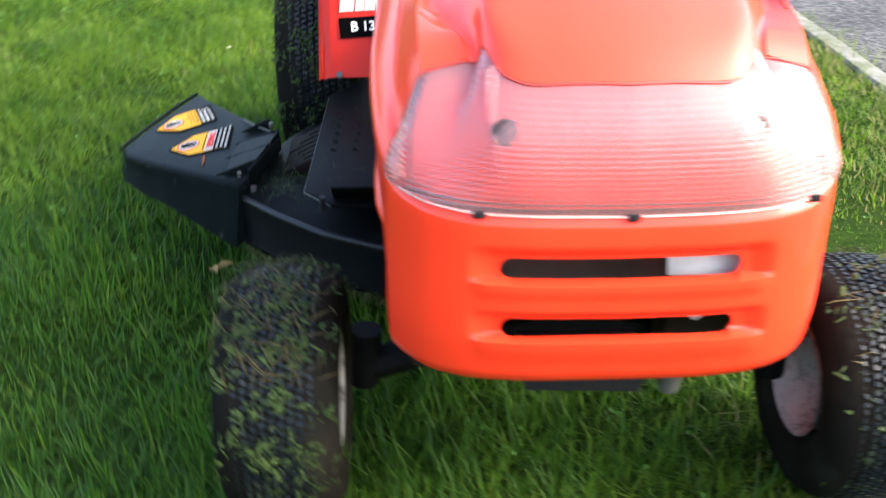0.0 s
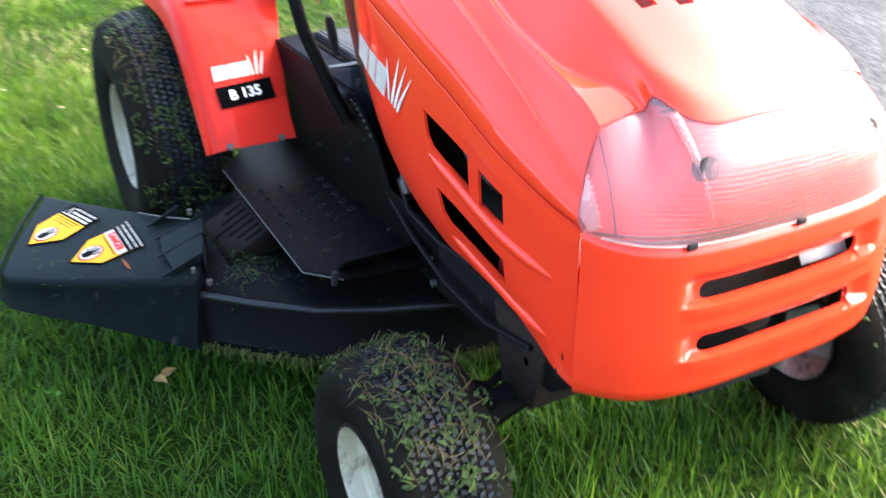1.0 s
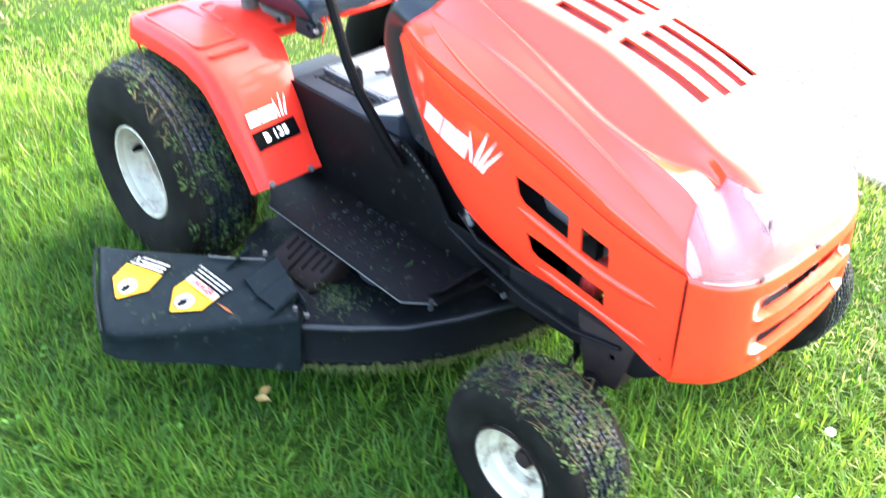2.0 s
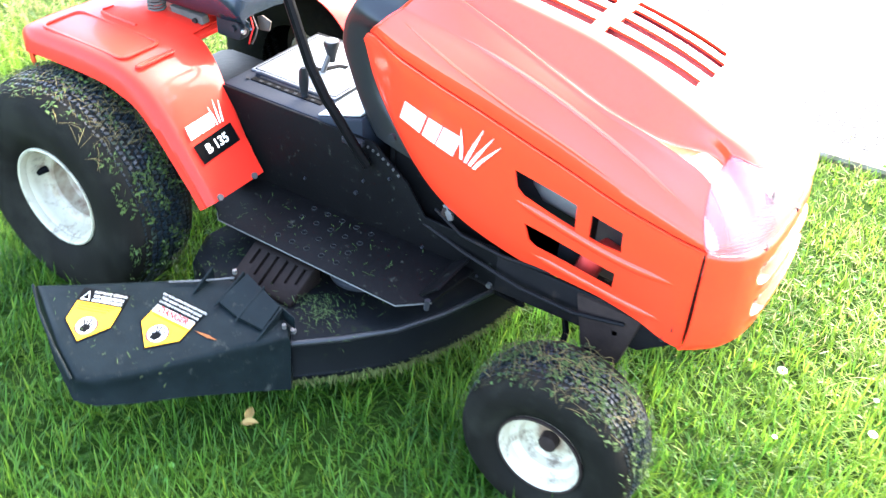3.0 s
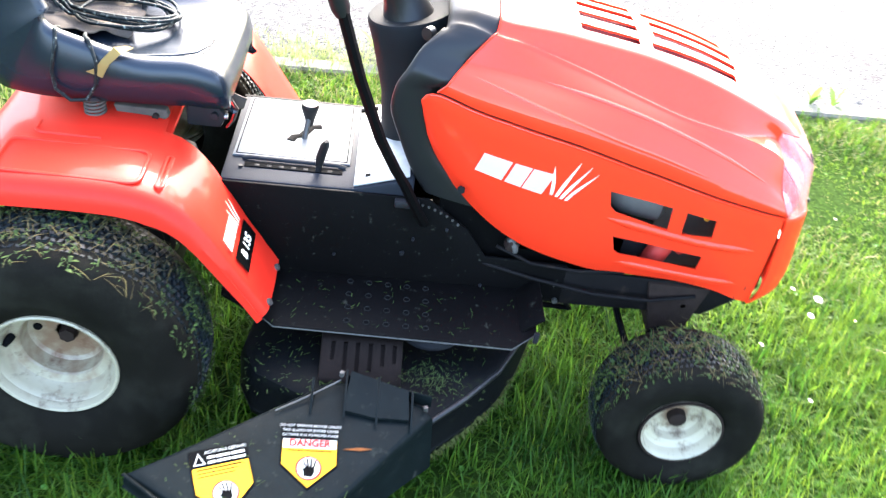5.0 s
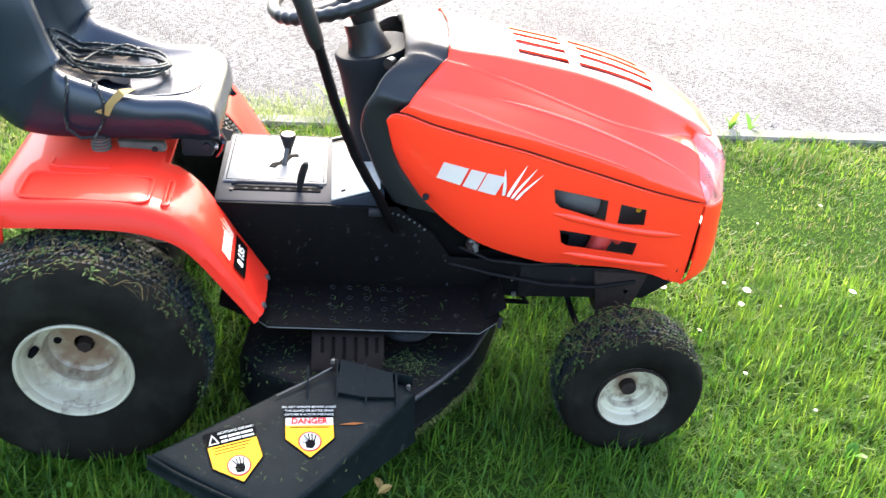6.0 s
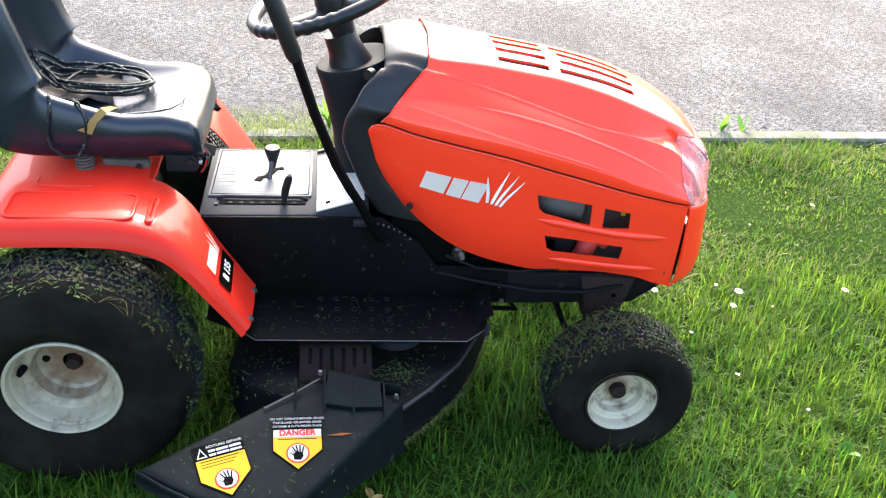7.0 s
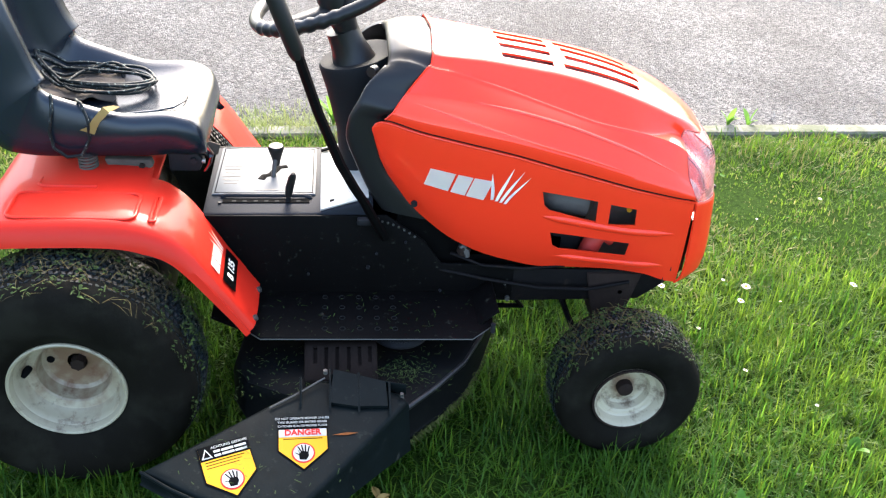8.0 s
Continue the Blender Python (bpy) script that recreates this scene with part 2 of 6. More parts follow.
def lens_material():
    m = material("lens_plastic", (1.0, 0.56, 0.54), 0.12, vary=0.05)
    n, l = m.node_tree.nodes, m.node_tree.links
    b = n["Principled BSDF"]
    b.inputs["Transmission Weight"].default_value, b.inputs["IOR"].default_value = 0.88, 1.38
    tc = n.new("ShaderNodeTexCoord")
    w = n.new("ShaderNodeTexWave")
    w.bands_direction = "Z"
    w.inputs["Scale"].default_value = 60
    l.new(tc.outputs["Object"], w.inputs["Vector"])
    bp = n.new("ShaderNodeBump")
    bp.inputs["Strength"].default_value, bp.inputs["Distance"].default_value = 0.24, 0.002
    l.new(w.outputs["Fac"], bp.inputs["Height"])
    l.new(bp.outputs[0], b.inputs["Normal"])
    return m


SOIL, ROAD, LENS = ground_material(), road_material(), lens_material()


# ---- building helpers ----
def smooth_curve(table):
    """A smooth function through the (x, value) pairs of a table."""
    xs = [p[0] for p in table]
    ys = [p[1] for p in table]
    k = len(xs)
    ds = [(ys[i + 1] - ys[i]) / (xs[i + 1] - xs[i]) for i in range(k - 1)]
    ms = [ds[0]] + [0 if ds[i - 1] * ds[i] <= 0 else 2 * ds[i - 1] * ds[i] / (ds[i - 1] + ds[i]) for i in range(1, k - 1)] + [ds[-1]]

    def f(x):
        if x <= xs[0]:
            return ys[0]
        if x >= xs[-1]:
            return ys[-1]
        i = max(j for j in range(k - 1) if xs[j] <= x)
        h = xs[i + 1] - xs[i]
        t = (x - xs[i]) / h
        return ((2 * t**3 - 3 * t**2 + 1) * ys[i] + (t**3 - 2 * t**2 + t) * h * ms[i] + (3 * t**2 - 2 * t**3) * ys[i + 1] + (t**3 - t**2) * h * ms[i + 1])

    return f


def loft(rows, closed=False, bm=None):
    """A skin over rows of points, all of the same length."""
    bm = bm or bmesh.new()
    vs = [[bm.verts.new(p) for p in row] for row in rows]
    w = len(rows[0])
    for a, b in zip(vs, vs[1:]):
        for j in range(w if closed else w - 1):
            bm.faces.new((a[j], a[(j + 1) % w], b[(j + 1) % w], b[j]))
    return bm


def weld(bm, d=0.0004):
    bmesh.ops.remove_doubles(bm, verts=bm.verts, dist=d)
    bmesh.ops.recalc_face_normals(bm, faces=bm.faces)
    return bm


def thicken(bm, t):
    weld(bm)
    bmesh.ops.solidify(bm, geom=bm.faces[:], thickness=t)
    bmesh.ops.recalc_face_normals(bm, faces=bm.faces)
    return bm


def box(cx, cy, cz, sx, sy, sz, bevel=0.0, rot=(0, 0, 0), bm=None):
    made = bmesh.new()
    bmesh.ops.create_cube(made, size=1)
    bmesh.ops.scale(made, vec=(sx, sy, sz), verts=made.verts)
    if bevel:
        bmesh.ops.bevel(made, geom=made.edges[:], offset=bevel, segments=2, profile=0.5, affect="EDGES")
    made.transform(pose(cx, cy, cz, *rot))
    return merge(bm, made)


def merge(bm, made):
    if bm is None:
        return made
    me = bpy.data.meshes.new("tmp")
    made.to_mesh(me)
    made.free()
    bm.from_mesh(me)
    bpy.data.meshes.remove(me)
    return bm


def prism(points, axis, lo, hi, bevel=0.0, bm=None):
    """A flat outline pulled along an axis. Points are the two other coordinates, in order."""
    made = bmesh.new()

    def at(p, h):
        return {"x": (h, p[0], p[1]), "y": (p[0], h, p[1]), "z": (p[0], p[1], h)}[axis]

    a = [made.verts.new(at(p, lo)) for p in points]
    b = [made.verts.new(at(p, hi)) for p in points]
    made.faces.new(a)
    made.faces.new(b)
    for i in range(len(a)):
        j = (i + 1) % len(a)
        made.faces.new((a[i], a[j], b[j], b[i]))
    bmesh.ops.recalc_face_normals(made, faces=made.faces)
    if bevel:
        bmesh.ops.bevel(made, geom=made.edges[:], offset=bevel, segments=2, profile=0.5, affect="EDGES")
    return merge(bm, made)


def tube(points, radius, sides=8, closed=False, bm=None, flat=1.0):
    """A round bar along a line of points. radius: one number or one for each point."""
    pts = [Vector(p) for p in points]
    k = len(pts)
    radii = [radius] * k if isinstance(radius, (int, float)) else radius
    rows = []
    side = None
    for i, p in enumerate(pts):
        a = pts[i - 1] if (i or closed) else p
        b = pts[(i + 1) % k] if (i < k - 1 or closed) else p
        d = (b - a).normalized()
        if side is None:
            side = d.cross(Vector((0, 0, 1)))
            if side.length < 0.1:
                side = d.cross(Vector((0, 1, 0)))
        side = (side - d * side.dot(d)).normalized()
        up = d.cross(side)
        rows.append([p + (side * math.cos(t) + up * math.sin(t) * flat) * radii[i] for t in (2 * math.pi * j / sides for j in range(sides))])
    if closed:
        rows.append(rows[0])
    made = loft(rows, closed=True)
    if closed:
        weld(made, 1e-6)
    else:
        for ring in (range(sides), range(len(made.verts) - sides, len(made.verts))):
            made.verts.ensure_lookup_table()
            made.faces.new([made.verts[j] for j in ring])
    bmesh.ops.recalc_face_normals(made, faces=made.faces)
    return merge(bm, made)


def lathe(profile, cx, cy, cz, segs=48, bm=None):
    """Turns a profile of (radius, y) about an axle along y."""
    rows = []
    for i in range(segs + 1):
        a = 2 * math.pi * i / segs
        rows.append([(cx + r * math.cos(a), cy + y, cz + r * math.sin(a)) for r, y in profile])
    return merge(bm, weld(loft(rows), 1e-5))


def disc(c, r, h, normal=(0, 0, 1), sides=14, bm=None):
    made = bmesh.new()
    bmesh.ops.create_cone(made, cap_ends=True, segments=sides, radius1=r, radius2=r * 0.92, depth=h)
    made.transform(Matrix.Translation(c) @ Vector(normal).to_track_quat("Z", "Y").to_matrix().to_4x4())
    return merge(bm, made)


def mirrored(bm):
    c = bm.copy()
    bmesh.ops.scale(c, vec=(1, -1, 1), verts=c.verts)
    bmesh.ops.reverse_faces(c, faces=c.faces)
    return c


def part(name, bm, mat, parent=None, label="", shade=40.0):
    """Links a bmesh as one mesh object, under a thing or a part where given."""
    me = bpy.data.meshes.new(name)
    bm.to_mesh(me)
    bm.free()
    me.materials.append(mat)
    for p in me.polygons:
        p.use_smooth = True
    if shade < 180:
        me.set_sharp_from_angle(angle=radians(shade))
    ob = new(name, me)
    if parent:
        ob.parent = parent
    return tagged(ob, label)


def carve(ob, cutters):
    """Cuts the shapes of some bmeshes out of an object's mesh."""
    big = bmesh.new()
    for c in cutters:
        big = merge(big, c)
    me = bpy.data.meshes.new("cutter")
    big.to_mesh(me)
    big.free()
    tool = new("cutter", me)
    mod = ob.modifiers.new("cut", "BOOLEAN")
    mod.operation, mod.solver, mod.object = "DIFFERENCE", "EXACT", tool
    dg = bpy.context.evaluated_depsgraph_get()
    done = bpy.data.meshes.new_from_object(ob.evaluated_get(dg))
    ob.modifiers.remove(mod)
    old = ob.data
    ob.data = done
    bpy.data.meshes.remove(old)
    bpy.data.objects.remove(tool)
    bpy.data.meshes.remove(me)


def words(name, text, size, m, mat, parent, label="", bold=0.004):
    """Lettering with the built-in font as a mesh."""
    cu = bpy.data.curves.new(name, "FONT")
    cu.body, cu.size, cu.align_x, cu.align_y, cu.extrude = text, size, "CENTER", "CENTER", 0.0003
    cu.offset = size * bold
    tmp = new(name + "_tmp", cu)
    me = bpy.data.meshes.new_from_object(tmp.evaluated_get(bpy.context.evaluated_depsgraph_get()))
    bpy.data.objects.remove(tmp)
    me.materials.clear()
    me.materials.append(mat)
    me.transform(m)
    ob = new(name, me)
    ob.parent = parent
    return tagged(ob, label)

# ---- ground, road and kerb ----
KERB_Y, KERB_K = 1.135, 0.028  # the lawn's edge: y = KERB_Y + KERB_K * x


def ground_sheet():
    bm = bmesh.new()
    xs = [-400, -60, -12] + [i * 0.25 for i in range(-24, 25)] + [12, 60, 400]
    ys = [-400, -60, -12] + [i * 0.25 for i in range(-16, 9)] + [12, 60, 400]
    rows = []
    for x in xs:
        rows.append([(x, y, 0.012 * noise.noise((x * 0.9, y * 0.9, 0)) if abs(x) < 7 and -5 < y < 0.9 else -0.012 if y > 1.0 else 0) for y in ys])
    ob = part("ground", weld(loft(rows), 1e-5), SOIL)
    return tagged(ob, "mown green lawn with bare and yellowing patches", "lawn", kind="structure")


ground_sheet()
turn = math.atan(KERB_K)
RX, RY = math.cos(turn), math.sin(turn)


def along(s, d, z):
    """A place s metres along the kerb and d metres behind the lawn's edge."""
    return (s * RX - d * RY, KERB_Y + s * RY + d * RX, z)


rows = [[along(s, d, z) for d, z in ((0.075, -0.05), (0.076, 0.0), (2.0, 0.03), (3.6, 0.01), (5.5, -0.03))] for s in (-90, -20, -6, -3, 0, 3, 6, 20, 90)]
tagged(part("road", weld(loft(rows)), ROAD), "grey stone-chip tarmac drive, worn and pale", "road", kind="structure")
rows = []
for i in range(161):
    s = -8 + i * 0.1
    j = 0.004 * noise.noise((s * 3, 0, 5))
    rows.append([along(s, d + j, z + 0.004 * noise.noise((s * 2, d * 9, 2))) for d, z in ((0.0, -0.08), (-0.002, 0.008), (0.006, 0.016), (0.06, 0.017), (0.072, 0.011), (0.076, -0.08))])
tagged(part("kerb", weld(loft(rows)), CONCRETE), "weathered concrete edging strip between lawn and drive", "kerb", kind="structure")

def stone_chips():
    """Loose and half-sunk pale chips in the tarmac, nearest the kerb most."""
    rnd = np.random.default_rng(21)
    verts, faces = [], []
    for i in range(15000):
        d = 0.12 + 3.9 * rnd.random() ** 1.3
        x, y, z = along(rnd.uniform(-2.2, 3.6), d, np.interp(d, (0.076, 2.0, 3.6, 5.5), (0.0, 0.03, 0.01, -0.03)))
        if noise.noise((x * 0.9, y * 0.9, 4)) < -0.28 * rnd.random():
            continue
        r, a = rnd.uniform(0.0025, 0.0055) + 0.004 * rnd.random() ** 5, rnd.uniform(0, 6.28)
        c, s, k = math.cos(a) * r, math.sin(a) * r, len(verts)
        f, h = rnd.uniform(0.6, 1.0), rnd.uniform(0.35, 0.8)
        z -= 0.3 * r
        verts += [(x + c, y + s, z), (x - s * f, y + c * f, z), (x - c, y - s, z), (x + s * f, y - c * f, z), (x + rnd.normal() * r * 0.25, y + rnd.normal() * r * 0.25, z + r * (0.35 + h))]
        faces += [(k, k + 1, k + 4), (k + 1, k + 2, k + 4), (k + 2, k + 3, k + 4), (k + 3, k, k + 4)]
    me = bpy.data.meshes.new("stone_chips")
    me.from_pydata(verts, [], faces)
    me.materials.append(CHIPS)
    tagged(new("stone_chips", me), "pale stone chips bedded in the grey tarmac", "gravel", kind="stuff")


stone_chips()

# ---- the lawn tractor ----
tractor = tagged(new("lawn_tractor"), "orange-red ride-on lawn tractor with black deck and seat, parked on grass", "lawn tractor")
W_HOOD = smooth_curve([(0.576, 0.181), (0.635, 0.203), (0.704, 0.222), (0.793, 0.234), (0.883, 0.237), (0.982, 0.237), (1.112, 0.242), (1.202, 0.236), (1.263, 0.223)])
Z_SEAM = smooth_curve([(0.574, 0.664), (0.580, 0.678), (0.589, 0.687), (0.603, 0.690), (0.665, 0.678), (0.730, 0.667), (0.843, 0.643), (0.960, 0.609), (1.080, 0.576), (1.207, 0.542), (1.264, 0.526)])
Z_TOP = smooth_curve([(0.593, 0.800), (0.683, 0.806), (0.774, 0.797), (0.854, 0.784), (0.974, 0.763), (1.074, 0.738), (1.153, 0.710), (1.223, 0.679), (1.262, 0.658), (1.302, 0.638)])
Z_LOW = smooth_curve([(0.576, 0.660), (0.579, 0.638), (0.594, 0.575), (0.630, 0.524), (0.687, 0.466), (0.748, 0.420), (0.809, 0.390), (0.872, 0.370), (0.948, 0.354), (1.086, 0.350), (1.169, 0.342), (1.228, 0.322), (1.262, 0.313)])
X_BACK = smooth_curve([(0.000, 0.602), (0.14, 0.618), (0.300, 0.648), (0.500, 0.684), (0.600, 0.694), (1.000, 0.704)])
X_FRONT = smooth_curve([(0.000, 1.254), (0.260, 1.239), (0.380, 1.229), (0.530, 1.226), (0.600, 1.227), (0.650, 1.233), (0.680, 1.252), (0.720, 1.275), (0.780, 1.288), (1.000, 1.296)])


Y_RIDGE = smooth_curve([(0.585, 0.128), (0.665, 0.137), (0.729, 0.139), (0.793, 0.146), (0.872, 0.158), (0.950, 0.172), (1.039, 0.184), (1.114, 0.189), (1.160, 0.191), (1.200, 0.190), (1.245, 0.187), (1.300, 0.185)])
Z_RIDGE = smooth_curve([(0.585, 0.776), (0.665, 0.777), (0.729, 0.771), (0.793, 0.753), (0.872, 0.730), (0.950, 0.706), (1.039, 0.680), (1.114, 0.665), (1.160, 0.653), (1.200, 0.640), (1.245, 0.625), (1.300, 0.608)])
Y_FOLD = smooth_curve([(0.581, 0.144), (0.660, 0.163), (0.724, 0.171), (0.789, 0.178), (0.868, 0.188), (0.948, 0.197), (1.037, 0.205), (1.111, 0.211), (1.190, 0.215), (1.235, 0.214), (1.295, 0.211)])
Z_FOLD = smooth_curve([(0.581, 0.736), (0.660, 0.735), (0.724, 0.730), (0.789, 0.722), (0.868, 0.708), (0.948, 0.689), (1.037, 0.660), (1.111, 0.632), (1.190, 0.594), (1.235, 0.572), (1.295, 0.553)])
PLATEAU = smooth_curve([(0.644, 0.124), (0.745, 0.113), (0.846, 0.104), (0.946, 0.104), (1.045, 0.114), (1.114, 0.122), (1.194, 0.124), (1.243, 0.125), (1.303, 0.130)])


def hood_section(x):
    """Half a cross-section of the hood: its seam, flank, fold, ridge, scoop, raised middle."""
    w, zs, zt, yp = W_HOOD(x), Z_SEAM(x), Z_TOP(x), PLATEAU(x)
    zp = zt - 0.013
    yr, zr, yf, zf = Y_RIDGE(x), Z_RIDGE(x), Y_FOLD(x), Z_FOLD(x)
    zr = min(zr, zp - 0.001) if x < 1.20 else zr
    yp = min(yp, yr - 0.014)
    g, h = yr - yp, zp - zr
    dip = 0.009 * max(0.0, min(1.0, (x - 0.722) / 0.05, (1.235 - x) / 0.07))
    e = max(0.0, min(1.0, (x - 1.11) / 0.12))
    e = e * e * (3 - 2 * e)
    knots = [(0, w, zs), (0.06, w + 0.0006, zs + (zf - zs) * 0.16), (0.125, w - 0.0012, zs + (zf - zs) * 0.335), (0.14, w + (yf - w) * 0.06 - 0.0016, zs + (zf - zs) * 0.37), (0.21, w + (yf - w) * 0.50, zs + (zf - zs) * 0.68), (0.290, yf + 0.0007, zf - 0.0020), (0.300, yf - 0.0009, zf + 0.0004), (0.41, yf + (yr - yf) * 0.55, zf + (zr - zf) * 0.55 + 0.001), (0.49, yf + (yr - yf) * 0.88, zf + (zr - zf) * 0.88 + 0.001), (0.53, yr, zr + dip * 0.3), (0.545, yr - g * (0.13 + 0.55 * e), zr - dip * 0.7 + 0.012 * e), (0.56, yr - g * (0.25 + 0.50 * e), zr - dip * 0.9 + 0.010 * e), (0.60, yr - g * (0.50 + 0.36 * e), zr + h * (0.22 + 0.12 * e) - dip * 0.4), (0.65, yp + g * 0.08, zp - h * 0.12), (0.67, yp, zp), (0.70, yp * 0.93, zp + 0.003), (0.80, yp * 0.62, zt - 0.0055), (0.90, yp * 0.30, zt - 0.0012), (1, 0, zt)]
    return smooth_curve([(q[0], q[1]) for q in knots]), smooth_curve([(q[0], q[2]) for q in knots])


def hood_point(u, v, drop=0.0):
    """A place on the hood: u from the dash to the nose, v from the right seam (-1) over the top (0) to the left seam (1)."""
    a = 1 - abs(v)
    x = X_BACK(a) + (X_FRONT(a) - X_BACK(a)) * u
    fy, fz = hood_section(x)
    z = fz(a)
    if u > 0.93:
        z -= 0.010 * ((u - 0.93) / 0.07) ** 2 * min(1.0, a / 0.35)
    if u < 0.03:
        z += 0.006 * (1 - u / 0.03) * a
    return (x, math.copysign(fy(a), v), z - drop)


def build_hood():
    half = [0, 0.03, 0.06, 0.10, 0.125, 0.14, 0.16, 0.21, 0.25, 0.28, 0.29, 0.30, 0.31, 0.33, 0.36, 0.39, 0.42, 0.45, 0.47, 0.49, 0.51, 0.53, 0.545, 0.56, 0.57, 0.58, 0.59, 0.60, 0.62, 0.64, 0.65, 0.66, 0.67, 0.68, 0.70, 0.73, 0.76, 0.80, 0.85, 0.90, 0.95]
    vs = [a - 1 for a in half] + [0] + [1 - a for a in half[::-1]]
    rows = [[hood_point(i / 52, v) for v in vs] for i in range(53)]
    bm = thicken(loft(rows), 0.004)
    hood = part("hood", bm, RED, tractor, "glossy orange-red hood with louvre slots", 32)
    cuts = []
    for side in (0, 1):
        for r in range(4):
            y = -0.066 + r * 0.044
            x0, x1 = ((0.843, 0.953), (0.988, 1.152))[side]
            x0, x1 = x0 - 0.008 * abs(r - 1.5) * side, x1 - 0.010 * (abs(r - 1.5) - 0.5) * side
            h = 0.0105
            n = 9
            pts = []
            for k in range(n + 1):
                x = x0 + (x1 - x0) * k / n
                pts.append((x, y - h))
            for k in range(n, -1, -1):
                x = x0 + (x1 - x0) * k / n
                pts.append((x, y + h))
            cuts.append(prism(pts, "z", 0.60, 0.90))
    carve(hood, cuts)
    # added sheet; its deep red puts the slots' inner shade into the colour
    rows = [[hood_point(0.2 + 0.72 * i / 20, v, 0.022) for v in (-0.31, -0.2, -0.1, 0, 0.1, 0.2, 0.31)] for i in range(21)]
    SLOT_DARK = material("slot_dark_red", (0.075, 0.008, 0.010), 0.8, spec=0.05, vary=0.25)
    part("slot_backing", thicken(loft(rows), 0.002), SLOT_DARK, hood, "added sheet under the louvres, dark red for the shade in the slots")
    # dark strip added behind the hood's open joint to stand for its shade
    for sign in (-1, 1):
        rows = [[(x, sign * (W_HOOD(x) - 0.011), Z_SEAM(x) - 0.018), (x, sign * (W_HOOD(x) - 0.012), Z_SEAM(x) + 0.012)] for x in (0.606 + 0.635 * i / 24 for i in range(25))]
        part("seam_backing", thicken(loft(rows), 0.002), DARK, hood, "dark strip added for the shade in the open joint under the hood")
    for sign in (-1, 1):
        low = smooth_curve([(0.0, 0.25), (0.02, 0.238), (0.13, 0.205), (0.30, 0.170), (0.5, 0.150), (1.0, 0.150)])
        for a, u0, u1, r in ((0.534, 0.12, 0.86, 0.0030), (0.296, 0.16, 0.985, 0.0050), (low, 0.004, 0.80, 0.0042)):
            line = [Vector(hood_point(u0 + (u1 - u0) * i / 40, sign * (1 - (a if isinstance(a, float) else a(u0 + (u1 - u0) * i / 40))))) - Vector((0, sign * 0.6, 0.6)) * r * 0.75 for i in range(41)]
            part("pressed_crease", tube(line, [r * (0.5 + 0.5 * min(1, i / 10, (40 - i) / 8)) for i in range(41)], 8), RED, hood)
    rim = [hood_point(0.0, v) for v in (-1 + 2 * j / 60 for j in range(61))]
    part("hood_lip", tube(rim, 0.0020, 6), RED, hood)
    return hood


hood = build_hood()


def tuck(x):
    """How far the side panel's foot curls in; it fades out towards the nose."""
    t = max(0.0, min(1.0, (x - 1.08) / 0.16))
    return 0.026 - 0.020 * t * t * (3 - 2 * t)


def side_panel_bm():
    us = [0, 0.01, 0.025, 0.05, 0.08] + [0.08 + 0.92 * i / 40 for i in range(1, 41)]
    rows = []
    for u in us:
        x = 0.577 + (1.2505 - 0.577) * u
        top, low = Z_SEAM(x) - 0.0058, Z_LOW(x)
        low = min(low, top - 0.002)
        row = []
        for k in range(15):
            s = k / 14
            inn = tuck(x) * (1 - s) ** 5 + 0.002 + 0.003 * max(0, (s - 0.93) / 0.07) ** 2 + 0.006 * (1 - s)
            row.append((x, -(W_HOOD(x) - inn), low + (top - low) * s))
        rows.append(row)
    return thicken(loft(rows), 0.004)


def side_cuts(sign):
    up_a = [(0.922, 0.554), (1.040, 0.532), (1.042, 0.480), (0.942, 0.509), (0.929, 0.521)]
    up_b = [(1.067, 0.526), (1.124, 0.515), (1.126, 0.476), (1.068, 0.476)]
    low = [(0.949, 0.455), (1.122, 0.430), (1.120, 0.395), (0.973, 0.411), (0.959, 0.420)]
    lo, hi = (-0.30, -0.19) if sign < 0 else (0.19, 0.30)
    return [prism(p, "y", lo, hi) for p in (up_a, up_b, low)]


def panel_in(x, z):
    """How far the side panel lies inside the hood's half width at a place."""
    top, low = Z_SEAM(x) - 0.0058, Z_LOW(x)
    k = max(0.0, min(1.0, (z - low) / (top - low)))
    return tuck(x) * (1 - k) ** 5 + 0.002 + 0.006 * (1 - k)


def rib_bm(sign, pts, r):
    k = 26
    line = []
    for i in range(k + 1):
        t = i / k
        x = pts[0][0] + (pts[1][0] - pts[0][0]) * t
        z = pts[0][1] + (pts[1][1] - pts[0][1]) * t + pts[2] * math.sin(math.pi * t)
        line.append((x, sign * (W_HOOD(x) - panel_in(x, z) - 0.0045), z))
    return tube(line, [r * (0.35 + 0.65 * min(1, 6 * t / k, 6 * (k - t) / k)) for t in range(k + 1)], 10)


